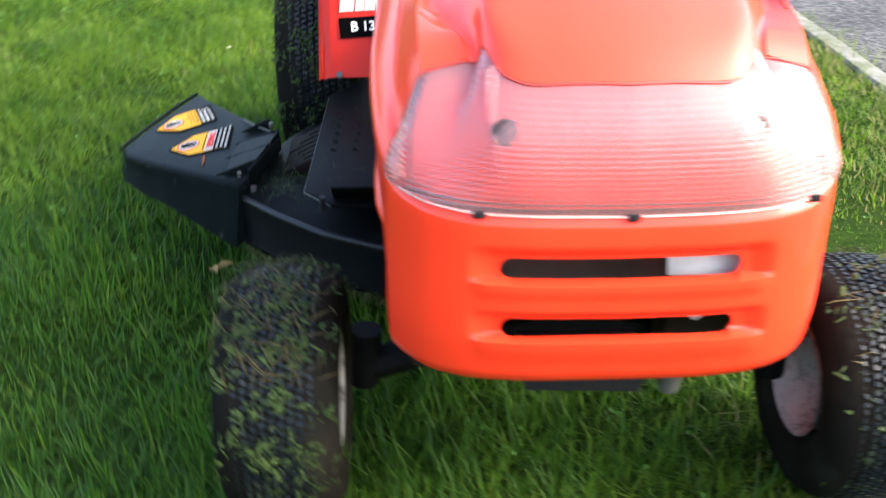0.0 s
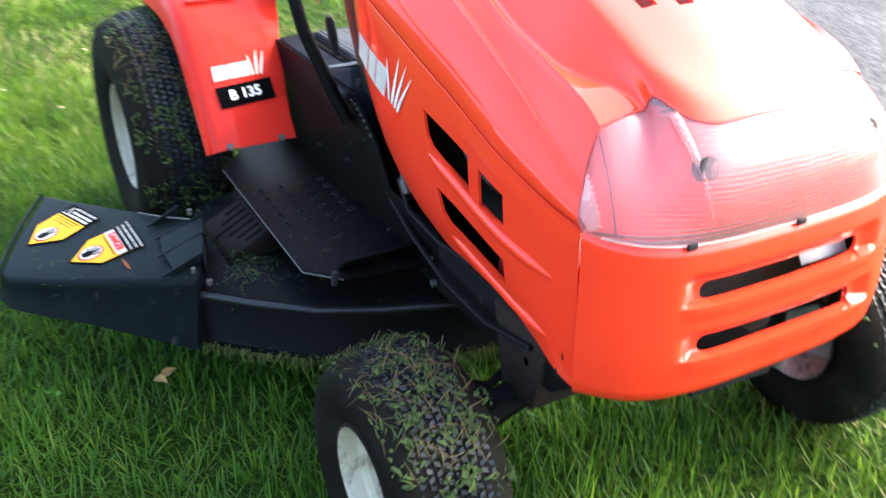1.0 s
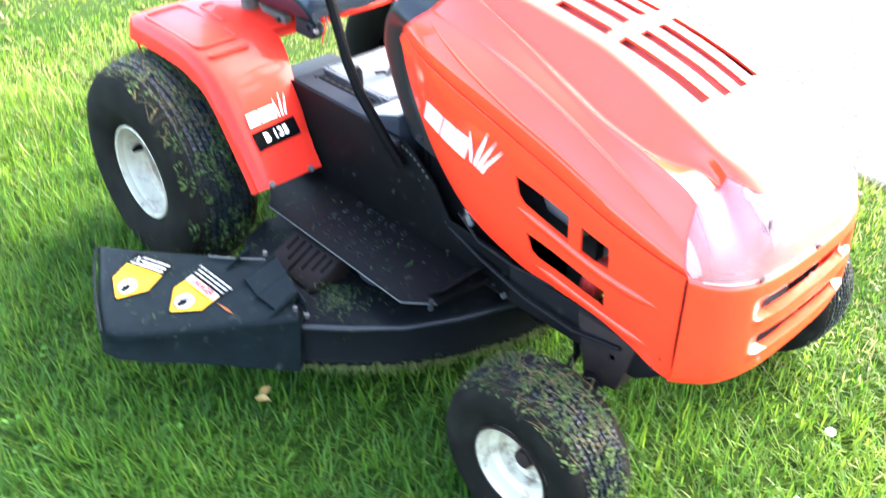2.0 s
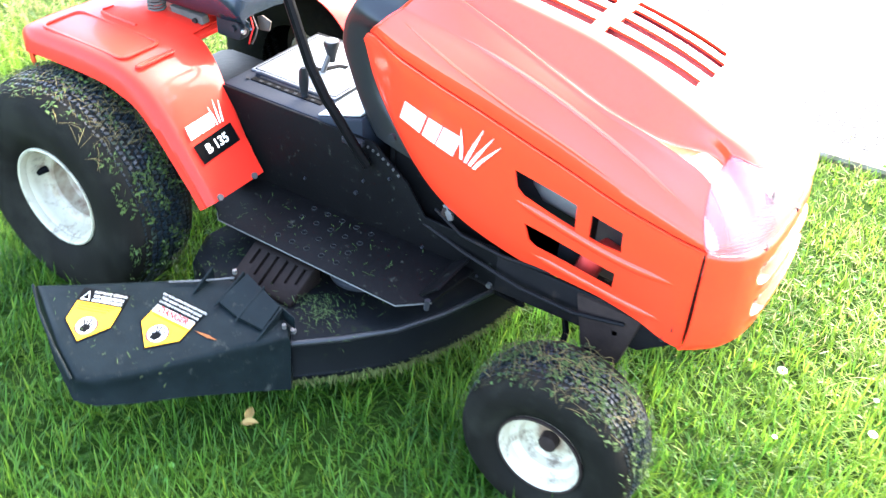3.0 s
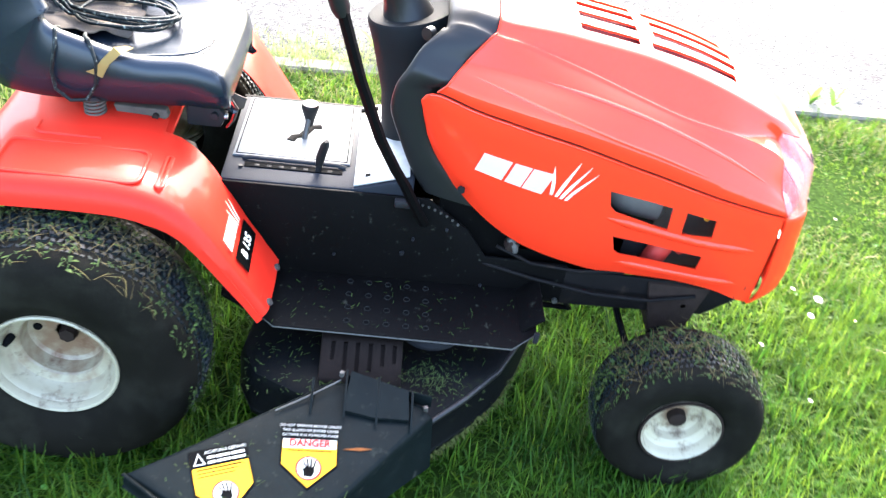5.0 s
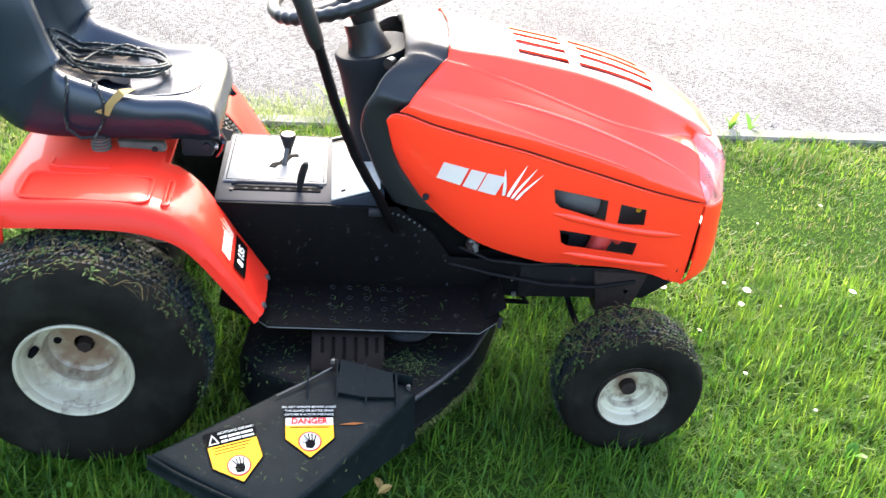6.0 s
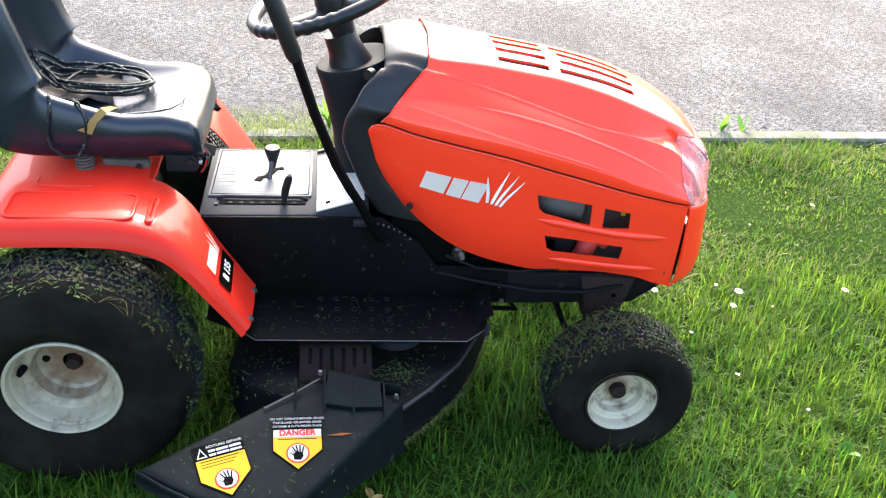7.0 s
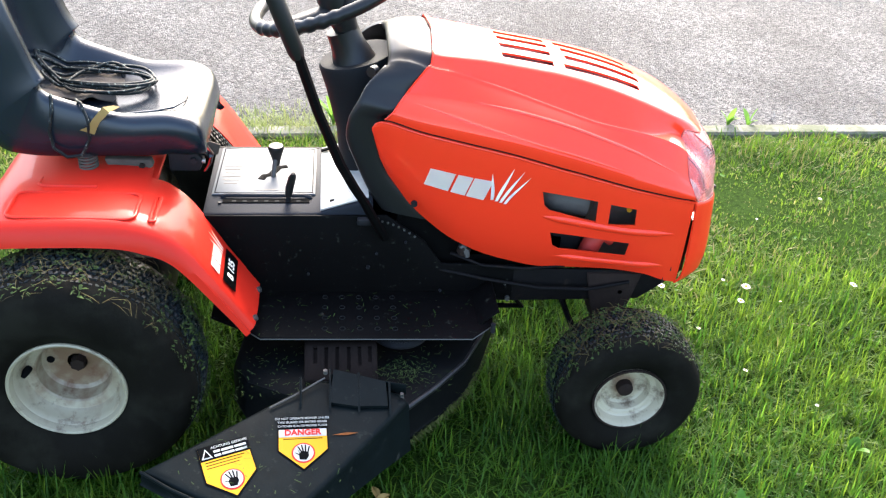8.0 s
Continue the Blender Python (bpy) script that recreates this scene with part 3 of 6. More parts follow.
for sign in (-1, 1):
    bm = side_panel_bm()
    if sign > 0:
        bm = mirrored(bm)
    panel = part("side_panel", bm, RED, tractor, "orange-red engine side panel with two long openings", 35)
    carve(panel, side_cuts(sign))
    part("rolled_edge", tube([(x, sign * (W_HOOD(x) - 0.0042), Z_SEAM(x) - 0.0082) for x in (0.590 + 0.662 * i / 40 for i in range(41))], 0.0022, 8), RED, panel)
    # dark strips added behind the corner joint to keep its gap dark
    part("corner_strip", box(1.240, sign * 0.2135, 0.425, 0.026, 0.003, 0.15, 0.001, (0, 0, -sign * 35)), DARK, panel)
    part("corner_strip", box(1.247, sign * 0.195, 0.385, 0.078, 0.003, 0.13, 0.001, (0, 0, -sign * 38)), DARK, panel)
    for line in (((0.915, 0.498), (1.227, 0.448), -0.006), ((0.957, 0.392), (1.216, 0.367), -0.003)):
        part("rib", rib_bm(sign, line, 0.0095), RED, panel)
    part("panel_screw", disc((0.664, sign * 0.210, 0.512), 0.007, 0.006, (0, sign, 0)), DARK, panel)

PLAN_X = smooth_curve([(0.000, 1.335), (0.300, 1.333), (0.550, 1.325), (0.750, 1.307), (0.900, 1.278), (1.000, 1.256)])
PLAN_Y = smooth_curve([(0.000, 0.000), (0.300, 0.075), (0.550, 0.138), (0.750, 0.183), (0.900, 0.211), (1.000, 0.224)])
Z_LENS = smooth_curve([(0.000, 0.514), (0.500, 0.515), (0.750, 0.518), (0.900, 0.521), (1.000, 0.524)])
OUT = smooth_curve([(0, -0.022), (0.05, -0.006), (0.14, 0.004), (0.35, 0.008), (0.7, 0.004), (0.95, 0.0), (1.0, -0.007)])


def front_point(s, t, out=0.0):
    """A place on the front panel: s from the right side (-1) to the left (1), t from its foot to the lens."""
    a = abs(s)
    low = 0.314 + 0.003 * (1 - a)
    z = low + (Z_LENS(a) - low) * t
    o = OUT(t) * (1 - 0.6 * a**4) + out
    return (PLAN_X(a) + o, math.copysign(PLAN_Y(a) + o * a, s), z)


PRESS = smooth_curve([(0.3185, 0.0), (0.3505, 0.0), (0.3775, 0.0032), (0.3830, 0.0032), (0.3855, -0.010), (0.4030, -0.010), (0.4165, 0.0), (0.4265, 0.0004), (0.4405, 0.0034), (0.4460, 0.0034), (0.4485, -0.010), (0.4680, -0.010), (0.4855, 0.0), (0.5185, 0.0)])


def pressed(s, t):
    """The front panel with its two pressed grille recesses and ledges."""
    x, y, z = front_point(s, t)
    w = max(0.0, min(1.0, (0.150 - abs(y)) / 0.024))
    w = w * w * (3 - 2 * w)
    return front_point(s, t, PRESS(z) * w)


def build_front():
    rows = [[pressed(-1 + 2 * i / 110, t / 72) for t in range(73)] for i in range(111)]
    panel = part("front_panel", thicken(loft(rows), 0.004), RED, tractor, "orange-red front panel with two grille slots", 35)
    cuts = []
    for z, h, y in ((0.4565, 0.0115, 0.118), (0.3925, 0.0105, 0.116)):
        pts = [(-y + h, z - h), (y - h, z - h)] + [(y - h + h * math.sin(a), z - h * math.cos(a)) for a in (0.5, 1.0, 1.57, 2.1, 2.6)] + [(y - h, z + h), (-y + h, z + h)] + [(-y + h - h * math.sin(a), z + h * math.cos(a)) for a in (0.5, 1.0, 1.57, 2.1, 2.6)]
        cuts.append(prism(pts, "x", 1.24, 1.40))
    carve(panel, cuts)
    part("lamp_plate", box(1.296, 0.088, 0.4545, 0.003, 0.074, 0.044, 0.001, (0, -30, 0)), PALE, panel, "pale metal plate behind the grille")
    # added sheet that blocks the view through the grille into the bay
    part("grille_backing", box(1.205, 0.0, 0.415, 0.004, 0.36, 0.17, 0.001), BAY, panel, "added brown-grey sheet that closes the view behind the grille slots")
    part("wire_clip", box(1.304, 0.090, 0.392, 0.010, 0.026, 0.010, 0.003, (18, 0, 20)), PALE, panel, "pale clip behind the grille")
    part("mount_bracket", prism([(-0.085, 0.292), (0.040, 0.286), (0.048, 0.318), (-0.085, 0.318)], "x", 1.22, 1.300, 0.003), DARK, panel, "grey bracket under the front panel")
    part("tow_pin", tube([(1.275, 0.076, 0.277), (1.29, 0.076, 0.33)], 0.013, 12), ALU, panel)
    return panel


build_front()

def lens_point(s, b, back=0.0):
    a = abs(s)
    foot = front_point(s, 1.0, 0.004)
    v = 1 - 0.52 * (1 - a) / 0.14 if a > 0.86 else 0.48 * a / 0.86
    top = hood_point(1.0, math.copysign(v, s), 0.0016)
    p = [f + (t - f) * b for f, t in zip(foot, top)]
    b = min(1, b)
    swell = math.sin(math.pi * min(1, b * 1.0)) * (1 - a**6)
    p[0] += 0.016 * swell - back
    p[1] += math.copysign(0.010 * swell * a, s) - math.copysign(back * 0.5 * a**3, s)
    p[2] += 0.010 * swell - back * 0.2
    return p


rows = [[lens_point(-1 + 2 * i / 72, b / 16) for b in range(17)] for i in range(73)]
lens = part("headlight_lens", thicken(loft(rows), 0.003), LENS, tractor, "hazy clear ribbed headlight lens across the nose", 60)
rows = [[lens_point(-0.997 + 1.994 * i / 56, b / 12, 0.003 + 0.034 * (1 - abs(i / 28 - 1) ** 8)) for b in range(13)] for i in range(57)]
part("headlight_housing", thicken(loft(rows), 0.002), RED, lens, "red backing behind the lens", 60)
for sign in (-1, 1):
    part("bulb", disc(lens_point(sign * 0.47, 0.58, 0.010), 0.013, 0.014, (1, 0, 0.4), 18), DARK, lens, "dark bulb socket")
    line = [lens_point(sign * (0.56 - 0.10 * i / 8), 0.96 - 0.78 * i / 8, 0.001) for i in range(9)]
    part("lens_ridge", tube(line, [0.0075 * (1 - i / 9) + 0.0006 for i in range(9)], 8, flat=0.35), LENS, lens, "moulded ridge in the lens")
    for i in range(9):
        part("reflector_rib", tube([lens_point(sign * q, 0.16 + 0.085 * i, 0.010) for q in (0.90, 0.925, 0.955)], 0.0034, 6), WHITE, lens, "pale rib in the lamp corner")
    part("lens_joint", tube([lens_point(sign * 0.85, 0.06 + 0.9 * i / 12, 0.006) for i in range(13)], 0.0009, 5), DARK, lens, "dark inner joint of the lamp")
rim = [lens_point(-1 + 2 * i / 90, 1.0, -0.0005) for i in range(91)]
part("lens_gasket", tube(rim, 0.0014, 6), RED_IN, lens, "dull red gasket between lens and hood")
for s in (-0.55, 0.02, 0.75):
    part("lens_clip", box(*front_point(s, 1.0, 0.006), 0.004, 0.012, 0.007, 0.001), DARK, lens)
part("lens_trim", tube([front_point(-0.92 + 1.84 * i / 60, 1.0, 0.003) for i in range(61)], 0.0012, 6), WHITE, lens, "pale lower edge of the lens")


# brand mark as plain blocks and grass-like blades
def on_side(points, lift=0.0016):
    bm = bmesh.new()
    f = bm.faces.new([bm.verts.new((x, -(W_HOOD(x) - 0.0035 + lift), z)) for x, z in points])
    bmesh.ops.solidify(bm, geom=[f], thickness=0.0005)
    bmesh.ops.recalc_face_normals(bm, faces=bm.faces)
    return bm


def blade_shape(x0, z0, x1, z1, bow, w):
    left, right = [], []
    for i in range(9):
        t = i / 8
        x, z = x0 + (x1 - x0) * t + bow * math.sin(math.pi * t * 0.5) * t, z0 + (z1 - z0) * t
        h = w * (1 - t) ** 0.7 * (0.6 + 0.4 * math.sin(math.pi * t)) + 0.0003
        left.append((x - h, z))
        right.append((x + h, z))
    return left + right[::-1]


side_r = [o for o in tractor.children if o.name.startswith("side_panel")][0]
for a, b in ((0.0, 0.40), (0.44, 0.68), (0.70, 1.0)):
    q = [(0.681 + 0.121 * a, 0.561 - 0.027 * a), (0.681 + 0.121 * b, 0.561 - 0.027 * b), (0.693 + 0.126 * b, 0.598 - 0.021 * b), (0.693 + 0.126 * a, 0.598 - 0.021 * a)]
    part("brand_block", on_side(q), WHITE, side_r, "plain white brand block")
for k, (x1, z1, bow) in enumerate(((0.824, 0.594, -0.008), (0.855, 0.606, 0.004), (0.870, 0.599, 0.010), (0.878, 0.586, 0.016))):
    part("brand_blade", on_side(blade_shape(0.819 + 0.009 * k, 0.535 - 0.003 * k, x1, z1, bow, 0.0045)), WHITE, side_r, "white grass-blade mark")

# ---- cowl, steering and console ----
COWL_SIDE = [(0.705, 0.452, 0.600, 0.478), (0.662, 0.490, 0.580, 0.508), (0.632, 0.524, 0.567, 0.533), (0.597, 0.575, 0.545, 0.586), (0.582, 0.640, 0.526, 0.645), (0.592, 0.684, 0.531, 0.682)]
COWL_TOP = [(0.16, 0.548, 0.176, 0.717), (0.30, 0.566, 0.163, 0.747), (0.42, 0.590, 0.146, 0.768), (0.50, 0.604, 0.130, 0.777), (0.56, 0.608, 0.112, 0.782), (0.70, 0.610, 0.085, 0.790), (0.86, 0.610, 0.045, 0.796), (1.00, 0.610, 0.0, 0.798)]


def cowl_bm():
    """The black band behind the hood: broad flat sides, a fold, and a glossy rounded top."""
    knots = [((x, 0.176, z), (rx, 0.176, rz)) for x, z, rx, rz in COWL_SIDE]
    for a, rx, ry, rz in COWL_TOP:
        p = hood_point(0.0, -(1 - a), 0.006)
        knots.append(((p[0] + 0.002, -p[1] * 0.985, p[2]), (rx, ry, rz)))
    fs = [smooth_curve([(i, k[e][c]) for i, k in enumerate(knots)]) for e in (0, 1) for c in range(3)]
    half = []
    for j in range(66):
        k = (len(knots) - 1) * j / 65
        f, r = [g(k) for g in fs[:3]], [g(k) for g in fs[3:]]
        up = max(0.0, min(1.0, (k - 8.7) / 0.9))
        ny, nz = 1 - up, up
        row = [(f[0] + 0.016, f[1] * 0.93, f[2] - 0.006 * up), (f[0] + 0.004, f[1] - 0.003 * ny, f[2] - 0.002 * up)]
        for w, h in ((0.06, 0.0), (0.25, 0.0010), (0.5, 0.0016), (0.75, 0.0016), (0.90, 0.0004), (0.97, -0.0020), (1.0, -0.007)):
            h += 0.007 * up * math.sin(math.pi * w)
            row.append((f[0] + (r[0] - f[0]) * w, f[1] + (r[1] - f[1]) * w + h * ny, f[2] + (r[2] - f[2]) * w + h * nz))
        row += [(r[0] + 0.003, max(0.0, r[1] - 0.016 * ny), r[2] - 0.016 * nz), (r[0] + 0.02, max(0.0, r[1] - 0.020 * ny), r[2] - 0.020 * nz), (f[0], f[1] * 0.90, f[2] - 0.016 * up)]
        half.append(row)
    rows = [[(x, -y, z) for x, y, z in row] for row in half] + [row for row in half[-2::-1]]
    bm = weld(loft(rows, closed=True))
    bmesh.ops.recalc_face_normals(bm, faces=bm.faces)
    return bm


cowl = part("dash_cowl", cowl_bm(), COWL, tractor, "black plastic cowl behind the hood", 50)
part("cowl_knob", disc((0.580, -0.112, 0.757), 0.012, 0.014, (-0.6, -0.8, 0.1), 18), COWL, cowl, "round black ignition knob")
rows = []
for z, x0, half in ((0.48, 0.516, 0.068), (0.585, 0.508, 0.072), (0.685, 0.484, 0.077), (0.723, 0.472, 0.080), (0.730, 0.475, 0.077), (0.732, 0.482, 0.070), (0.733, 0.530, 0.020), (0.733, 0.5495, 0.0005)):
    rows.append([(x0 + half - half * math.cos(a), half * 0.95 * math.sin(a), z + 0.020 * (1 - math.cos(a)) * half / 0.08) for a in (2 * math.pi * i / 36 for i in range(36))])
bm = loft(rows, closed=True)
TOWER = material("tower_plastic", (0.010, 0.0108, 0.0115), 0.62, spec=0.08, vary=0.2, scale=9, bump=0.1, bump_scale=500)
tower = part("steering_tower", weld(bm), TOWER, tractor, "black plastic steering tower", 40)
part("column_boot", lathe([(0.052, -0.045), (0.046, -0.035), (0.036, 0.0), (0.034, 0.035), (0.0, 0.037)], 0, 0, 0, 28), COWL, tower).matrix_basis = Matrix.Translation((0.532, 0.0, 0.771)) @ pose(0, 0, 0, 0, -20, 0) @ pose(0, 0, 0, 90, 0, 0)

wheel_m = Matrix.Translation((0.500, -0.005, 0.882)) @ pose(0, 0, 0, 0, -21, 0)
ring = [wheel_m @ Vector((0.163 * math.cos(a), 0.163 * math.sin(a), 0)) for a in (2 * math.pi * i / 160 for i in range(160))]
steer = part("steering_wheel", tube(ring, [0.0134 + (0.0016 * math.sin(i * math.pi / 2) if 12 < i % 80 < 44 else 0) for i in range(160)], 10, True), COWL, tractor, "black plastic steering wheel", 60)
for ang in (90, 210, 330):
    d = Vector((math.cos(radians(ang)), math.sin(radians(ang)), 0))
    part("spoke", tube([wheel_m @ (d * 0.02 + Vector((0, 0, -0.03))), wheel_m @ (d * 0.09 + Vector((0, 0, -0.018))), wheel_m @ (d * 0.161)], [0.022, 0.018, 0.013], 8, flat=0.5), COWL, steer)
part("wheel_hub", lathe([(0.0, 0.012), (0.03, 0.008), (0.036, -0.01), (0.03, -0.05), (0.024, -0.085)], 0, 0, 0, 24), COWL, steer).matrix_basis = wheel_m @ pose(0, 0, 0, 90, 0, 0)

con = prism([(0.236, 0.478), (0.470, 0.478), (0.573, 0.508), (0.582, 0.508), (0.582, 0.30), (0.236, 0.30)], "y", -0.189, 0.112, 0.006)
CONSOLE = material("console_plastic", (0.012, 0.014, 0.018), 0.62, spec=0.14, vary=0.25, scale=14, bump=0.08, bump_scale=350)
console = part("console", con, CONSOLE, tractor, "black console between the fenders", 35)
part("shift_plate", prism([(0.248, -0.116), (0.463, -0.116), (0.463, 0.100), (0.252, 0.100)], "z", 0.478, 0.4825, 0.0015), PLATE, console, "grey printed shift plate")
part("plate_border", tube([(0.254, -0.110, 0.4826), (0.457, -0.110, 0.4826), (0.457, 0.094, 0.4826), (0.258, 0.094, 0.4826)], 0.0016, 6, True, flat=0.5), INK, console, "black printed border of the shift plate")
# paler than the shift plate, to put the sky's reflection into its colour
part("front_plate", prism([(0.474, 0.4795), (0.573, 0.5105), (0.573, 0.5145), (0.474, 0.4835)], "y", -0.183, 0.100, 0.001), PALE, console, "pale front plate of the console, made paler for the sky it reflects")
part("lever_slot", box(0.362, -0.140, 0.4788, 0.178, 0.016, 0.003, 0.001), INK, console)
for i in range(7):
    part("slot_tooth", box(0.296 + i * 0.022, -0.1425, 0.4795, 0.009, 0.008, 0.003, 0.001), TOWER, console)
gate = [(0.346, -0.052), (0.352, -0.036), (0.366, -0.030), (0.374, -0.012), (0.382, 0.004), (0.400, 0.008)]
part("gate_slot", tube([(x, y, 0.4828) for x, y in gate], 0.0085, 8, flat=0.2), INK, console, "black bent gate of the gear lever")
part("plate_rim", tube([(0.268, -0.122, 0.4795), (0.280, -0.124, 0.484), (0.440, -0.126, 0.484), (0.456, -0.126, 0.4795)], 0.004, 8), CONSOLE, console, "raised lip over the lever slot")
for x, y in ((0.500, -0.158), (0.480, 0.078)):
    part("plate_slot", box(x + 0.01, y, 0.4925, 0.035, 0.012, 0.004, 0.001, (0, -16, 0)), INK, console)
part("plate_bolt", disc((0.268, -0.150, 0.480), 0.004, 0.005), DARK, console)
for i in range(6):
    part("printed_line", box(0.283, 0.010 - 0.016 * i, 0.4828, 0.040 - 0.006 * (i % 3), 0.003, 0.0006), ALU, console)
part("printed_line", box(0.370, -0.098, 0.4828, 0.075, 0.005, 0.0006), ALU, console)
gear = part("gear_lever", tube([(0.371, -0.040, 0.478), (0.374, -0.030, 0.500), (0.377, -0.020, 0.520)], 0.0055, 8), WORN, tractor, "gear lever with black knob")
part("knob", lathe([(0.0, -0.030), (0.007, -0.030), (0.010, -0.016), (0.016, 0.004), (0.0175, 0.010), (0.015, 0.016), (0.0, 0.018)], 0, 0, 0, 20), COWL, gear).matrix_basis = Matrix.Translation((0.378, -0.016, 0.530)) @ pose(0, 0, 0, 90, 0, 0)
thr = part("height_lever", tube([(0.406, -0.140, 0.472), (0.410, -0.146, 0.505)], [0.007, 0.006], 8, flat=0.5), DARK, tractor, "short black lever in a notched slot")
part("lever_grip", tube([(0.408, -0.143, 0.493), (0.411, -0.147, 0.515), (0.418, -0.154, 0.544), (0.420, -0.157, 0.553)], [0.008, 0.010, 0.0095, 0.005], 10, flat=0.7), COWL, thr)

lift = part("lift_lever", tube([(0.606, -0.206, 0.430), (0.586, -0.222, 0.475), (0.563, -0.238, 0.530), (0.543, -0.248, 0.568), (0.514, -0.252, 0.625), (0.474, -0.252, 0.730), (0.438, -0.252, 0.848)], 0.0120, 8, flat=0.8), BLACK_MET, tractor, "long black deck lift lever with plastic grip")
part("grip", tube([(0.440, -0.252, 0.836), (0.436, -0.252, 0.848), (0.418, -0.252, 0.900), (0.392, -0.252, 0.974), (0.382, -0.252, 1.004)], [0.0115, 0.0155, 0.0165, 0.0165, 0.010], 12), COWL, lift)

# ---- chassis ----
ch = prism([(0.236, 0.476), (0.61, 0.476), (0.69, 0.415), (0.73, 0.357), (0.89, 0.352), (0.89, 0.265), (0.73, 0.267), (0.69, 0.283), (0.236, 0.283)], "y", -0.1965, -0.1905, 0.0015)
plate_r = part("tunnel_side", ch, BLACK_MET, tractor, "black steel tunnel side plate with bolts")
for x, z, r in ((0.591, 0.385, 0.006), (0.573, 0.351, 0.009), (0.730, 0.289, 0.006), (0.651, 0.413, 0.006), (0.852, 0.275, 0.006), (0.872, 0.305, 0.005), (0.447, 0.335, 0.006)):
    part("bolt", disc((x, -0.1985, z), r * 0.5, 0.006, (0, -1, 0), 10), WORN if r < 0.006 else DARK, plate_r)
for i in range(7):
    part("rack_hole", disc((0.601 + 0.0115 * i, -0.1975, 0.463 - 0.0028 * i - 0.0011 * i * i * 0.5), 0.0027, 0.003, (0, -1, 0), 8), WORN, plate_r)
part("lift_pivot", box(0.572, -0.204, 0.468, 0.045, 0.016, 0.014, 0.003), DARK, plate_r, "steel pivot bracket")
part("tunnel_side", prism([(0.236, 0.476), (0.61, 0.476), (0.69, 0.415), (0.73, 0.357), (0.89, 0.352), (0.89, 0.265), (0.236, 0.265)], "y", 0.113, 0.119), BLACK_MET, tractor)
for sign in (-1, 1):
    rail = part("frame_rail", prism([(0.629, 0.348), (1.229, 0.334), (1.243, 0.311), (1.177, 0.260), (0.887, 0.258), (0.627, 0.275)], "y", *(sorted((sign * 0.196, sign * 0.188))), 0.002), FRAME, tractor, "black steel frame rail")
    part("bolt", disc((0.880, sign * 0.199, 0.267), 0.006, 0.008, (0, sign, 0), 8), WORN, rail)
    part("bolt", disc((1.133, sign * 0.199, 0.283), 0.006, 0.008, (0, sign, 0), 8), WORN, rail)
part("cable", tube([(0.727, -0.193, 0.341), (0.826, -0.206, 0.323), (0.946, -0.215, 0.305), (1.056, -0.216, 0.301), (1.148, -0.207, 0.313)], 0.004, 6), FRAME, tractor, "thin black cable along the frame")
part("cable", tube([(0.749, -0.189, 0.380), (0.817, -0.205, 0.358), (0.907, -0.205, 0.349), (0.998, -0.202, 0.354)], 0.0035, 6), FRAME, tractor)
part("fuel_fitting", tube([(0.771, -0.189, 0.400), (0.781, -0.193, 0.387), (0.785, -0.193, 0.373)], [0.007, 0.0085, 0.006], 8), ALU, tractor, "small pale fuel fitting")
part("carburettor", box(0.777, -0.186, 0.3857, 0.024, 0.026, 0.024, 0.006, (0, 20, 10)), RUST, tractor, "small cast fuel fitting")
# added sheet that stands for the dark gap beside the engine
part("bay_blocker", prism([(0.634, 0.483), (0.733, 0.451), (0.992, 0.404), (0.989, 0.304), (0.629, 0.294)], "y", -0.165, -0.161), BLACK_MET, tractor, "added black sheet that darkens the gap beside the engine")
eng = part("engine", box(0.90, 0.0, 0.43, 0.30, 0.33, 0.20, 0.03), DARK, tractor, "dark engine block behind the panels")
part("blower_housing", lathe([(0.0, 0.06), (0.09, 0.055), (0.125, 0.03), (0.13, -0.03), (0.13, -0.06)], 0, 0, 0, 32), DARK, eng).matrix_basis = Matrix.Translation((0.92, 0, 0.585)) @ pose(0, 0, 0, 90, 0, 0)
part("muffler", tube([(0.936, -0.157, 0.510), (0.965, -0.162, 0.506), (1.035, -0.167, 0.497), (1.047, -0.168, 0.496)], [0.02, 0.035, 0.035, 0.02], 18), ALU, eng, "grey muffler")
part("air_guide", tube([(1.051, -0.171, 0.362), (1.062, -0.174, 0.401), (1.078, -0.172, 0.421), (1.103, -0.172, 0.411)], 0.022, 12), RED_IN, eng, "dull red duct")
part("spec_label", box(0.940, -0.177, 0.5399, 0.022, 0.002, 0.014, 0.0005), WHITE, eng)
part("wire", tube([(1.123, -0.194, 0.489), (1.158, -0.129, 0.472), (1.208, 0.003, 0.508), (1.184, 0.100, 0.474)], 0.006, 6), YELLOW, eng, "yellow wire")
part("fuel_tank", box(0.897, -0.144, 0.5418, 0.10, 0.05, 0.05, 0.012), ALU, eng)
# added sheet, so no grass shows through the side slots
part("bay_blocker", prism([(0.960, 0.345), (1.221, 0.337), (1.225, 0.497), (0.966, 0.554)], "y", -0.142, -0.138), BAY, eng, "added brown-grey sheet that closes the view through the side slots")
part("firewall", box(0.638, 0, 0.50, 0.01, 0.34, 0.30), BLACK_MET, eng)
axle = part("front_axle", tube([(1.102, -0.27, 0.185), (1.097, -0.14, 0.225), (1.092, 0.0, 0.245), (1.097, 0.14, 0.225), (1.102, 0.27, 0.185)], 0.022, 8), BLACK_MET, tractor, "black cast front axle beam")
part("axle_bracket", prism([(1.052, 0.333), (1.177, 0.330), (1.148, 0.216), (1.078, 0.208)], "y", -0.203, -0.10, 0.004), RUST, axle)
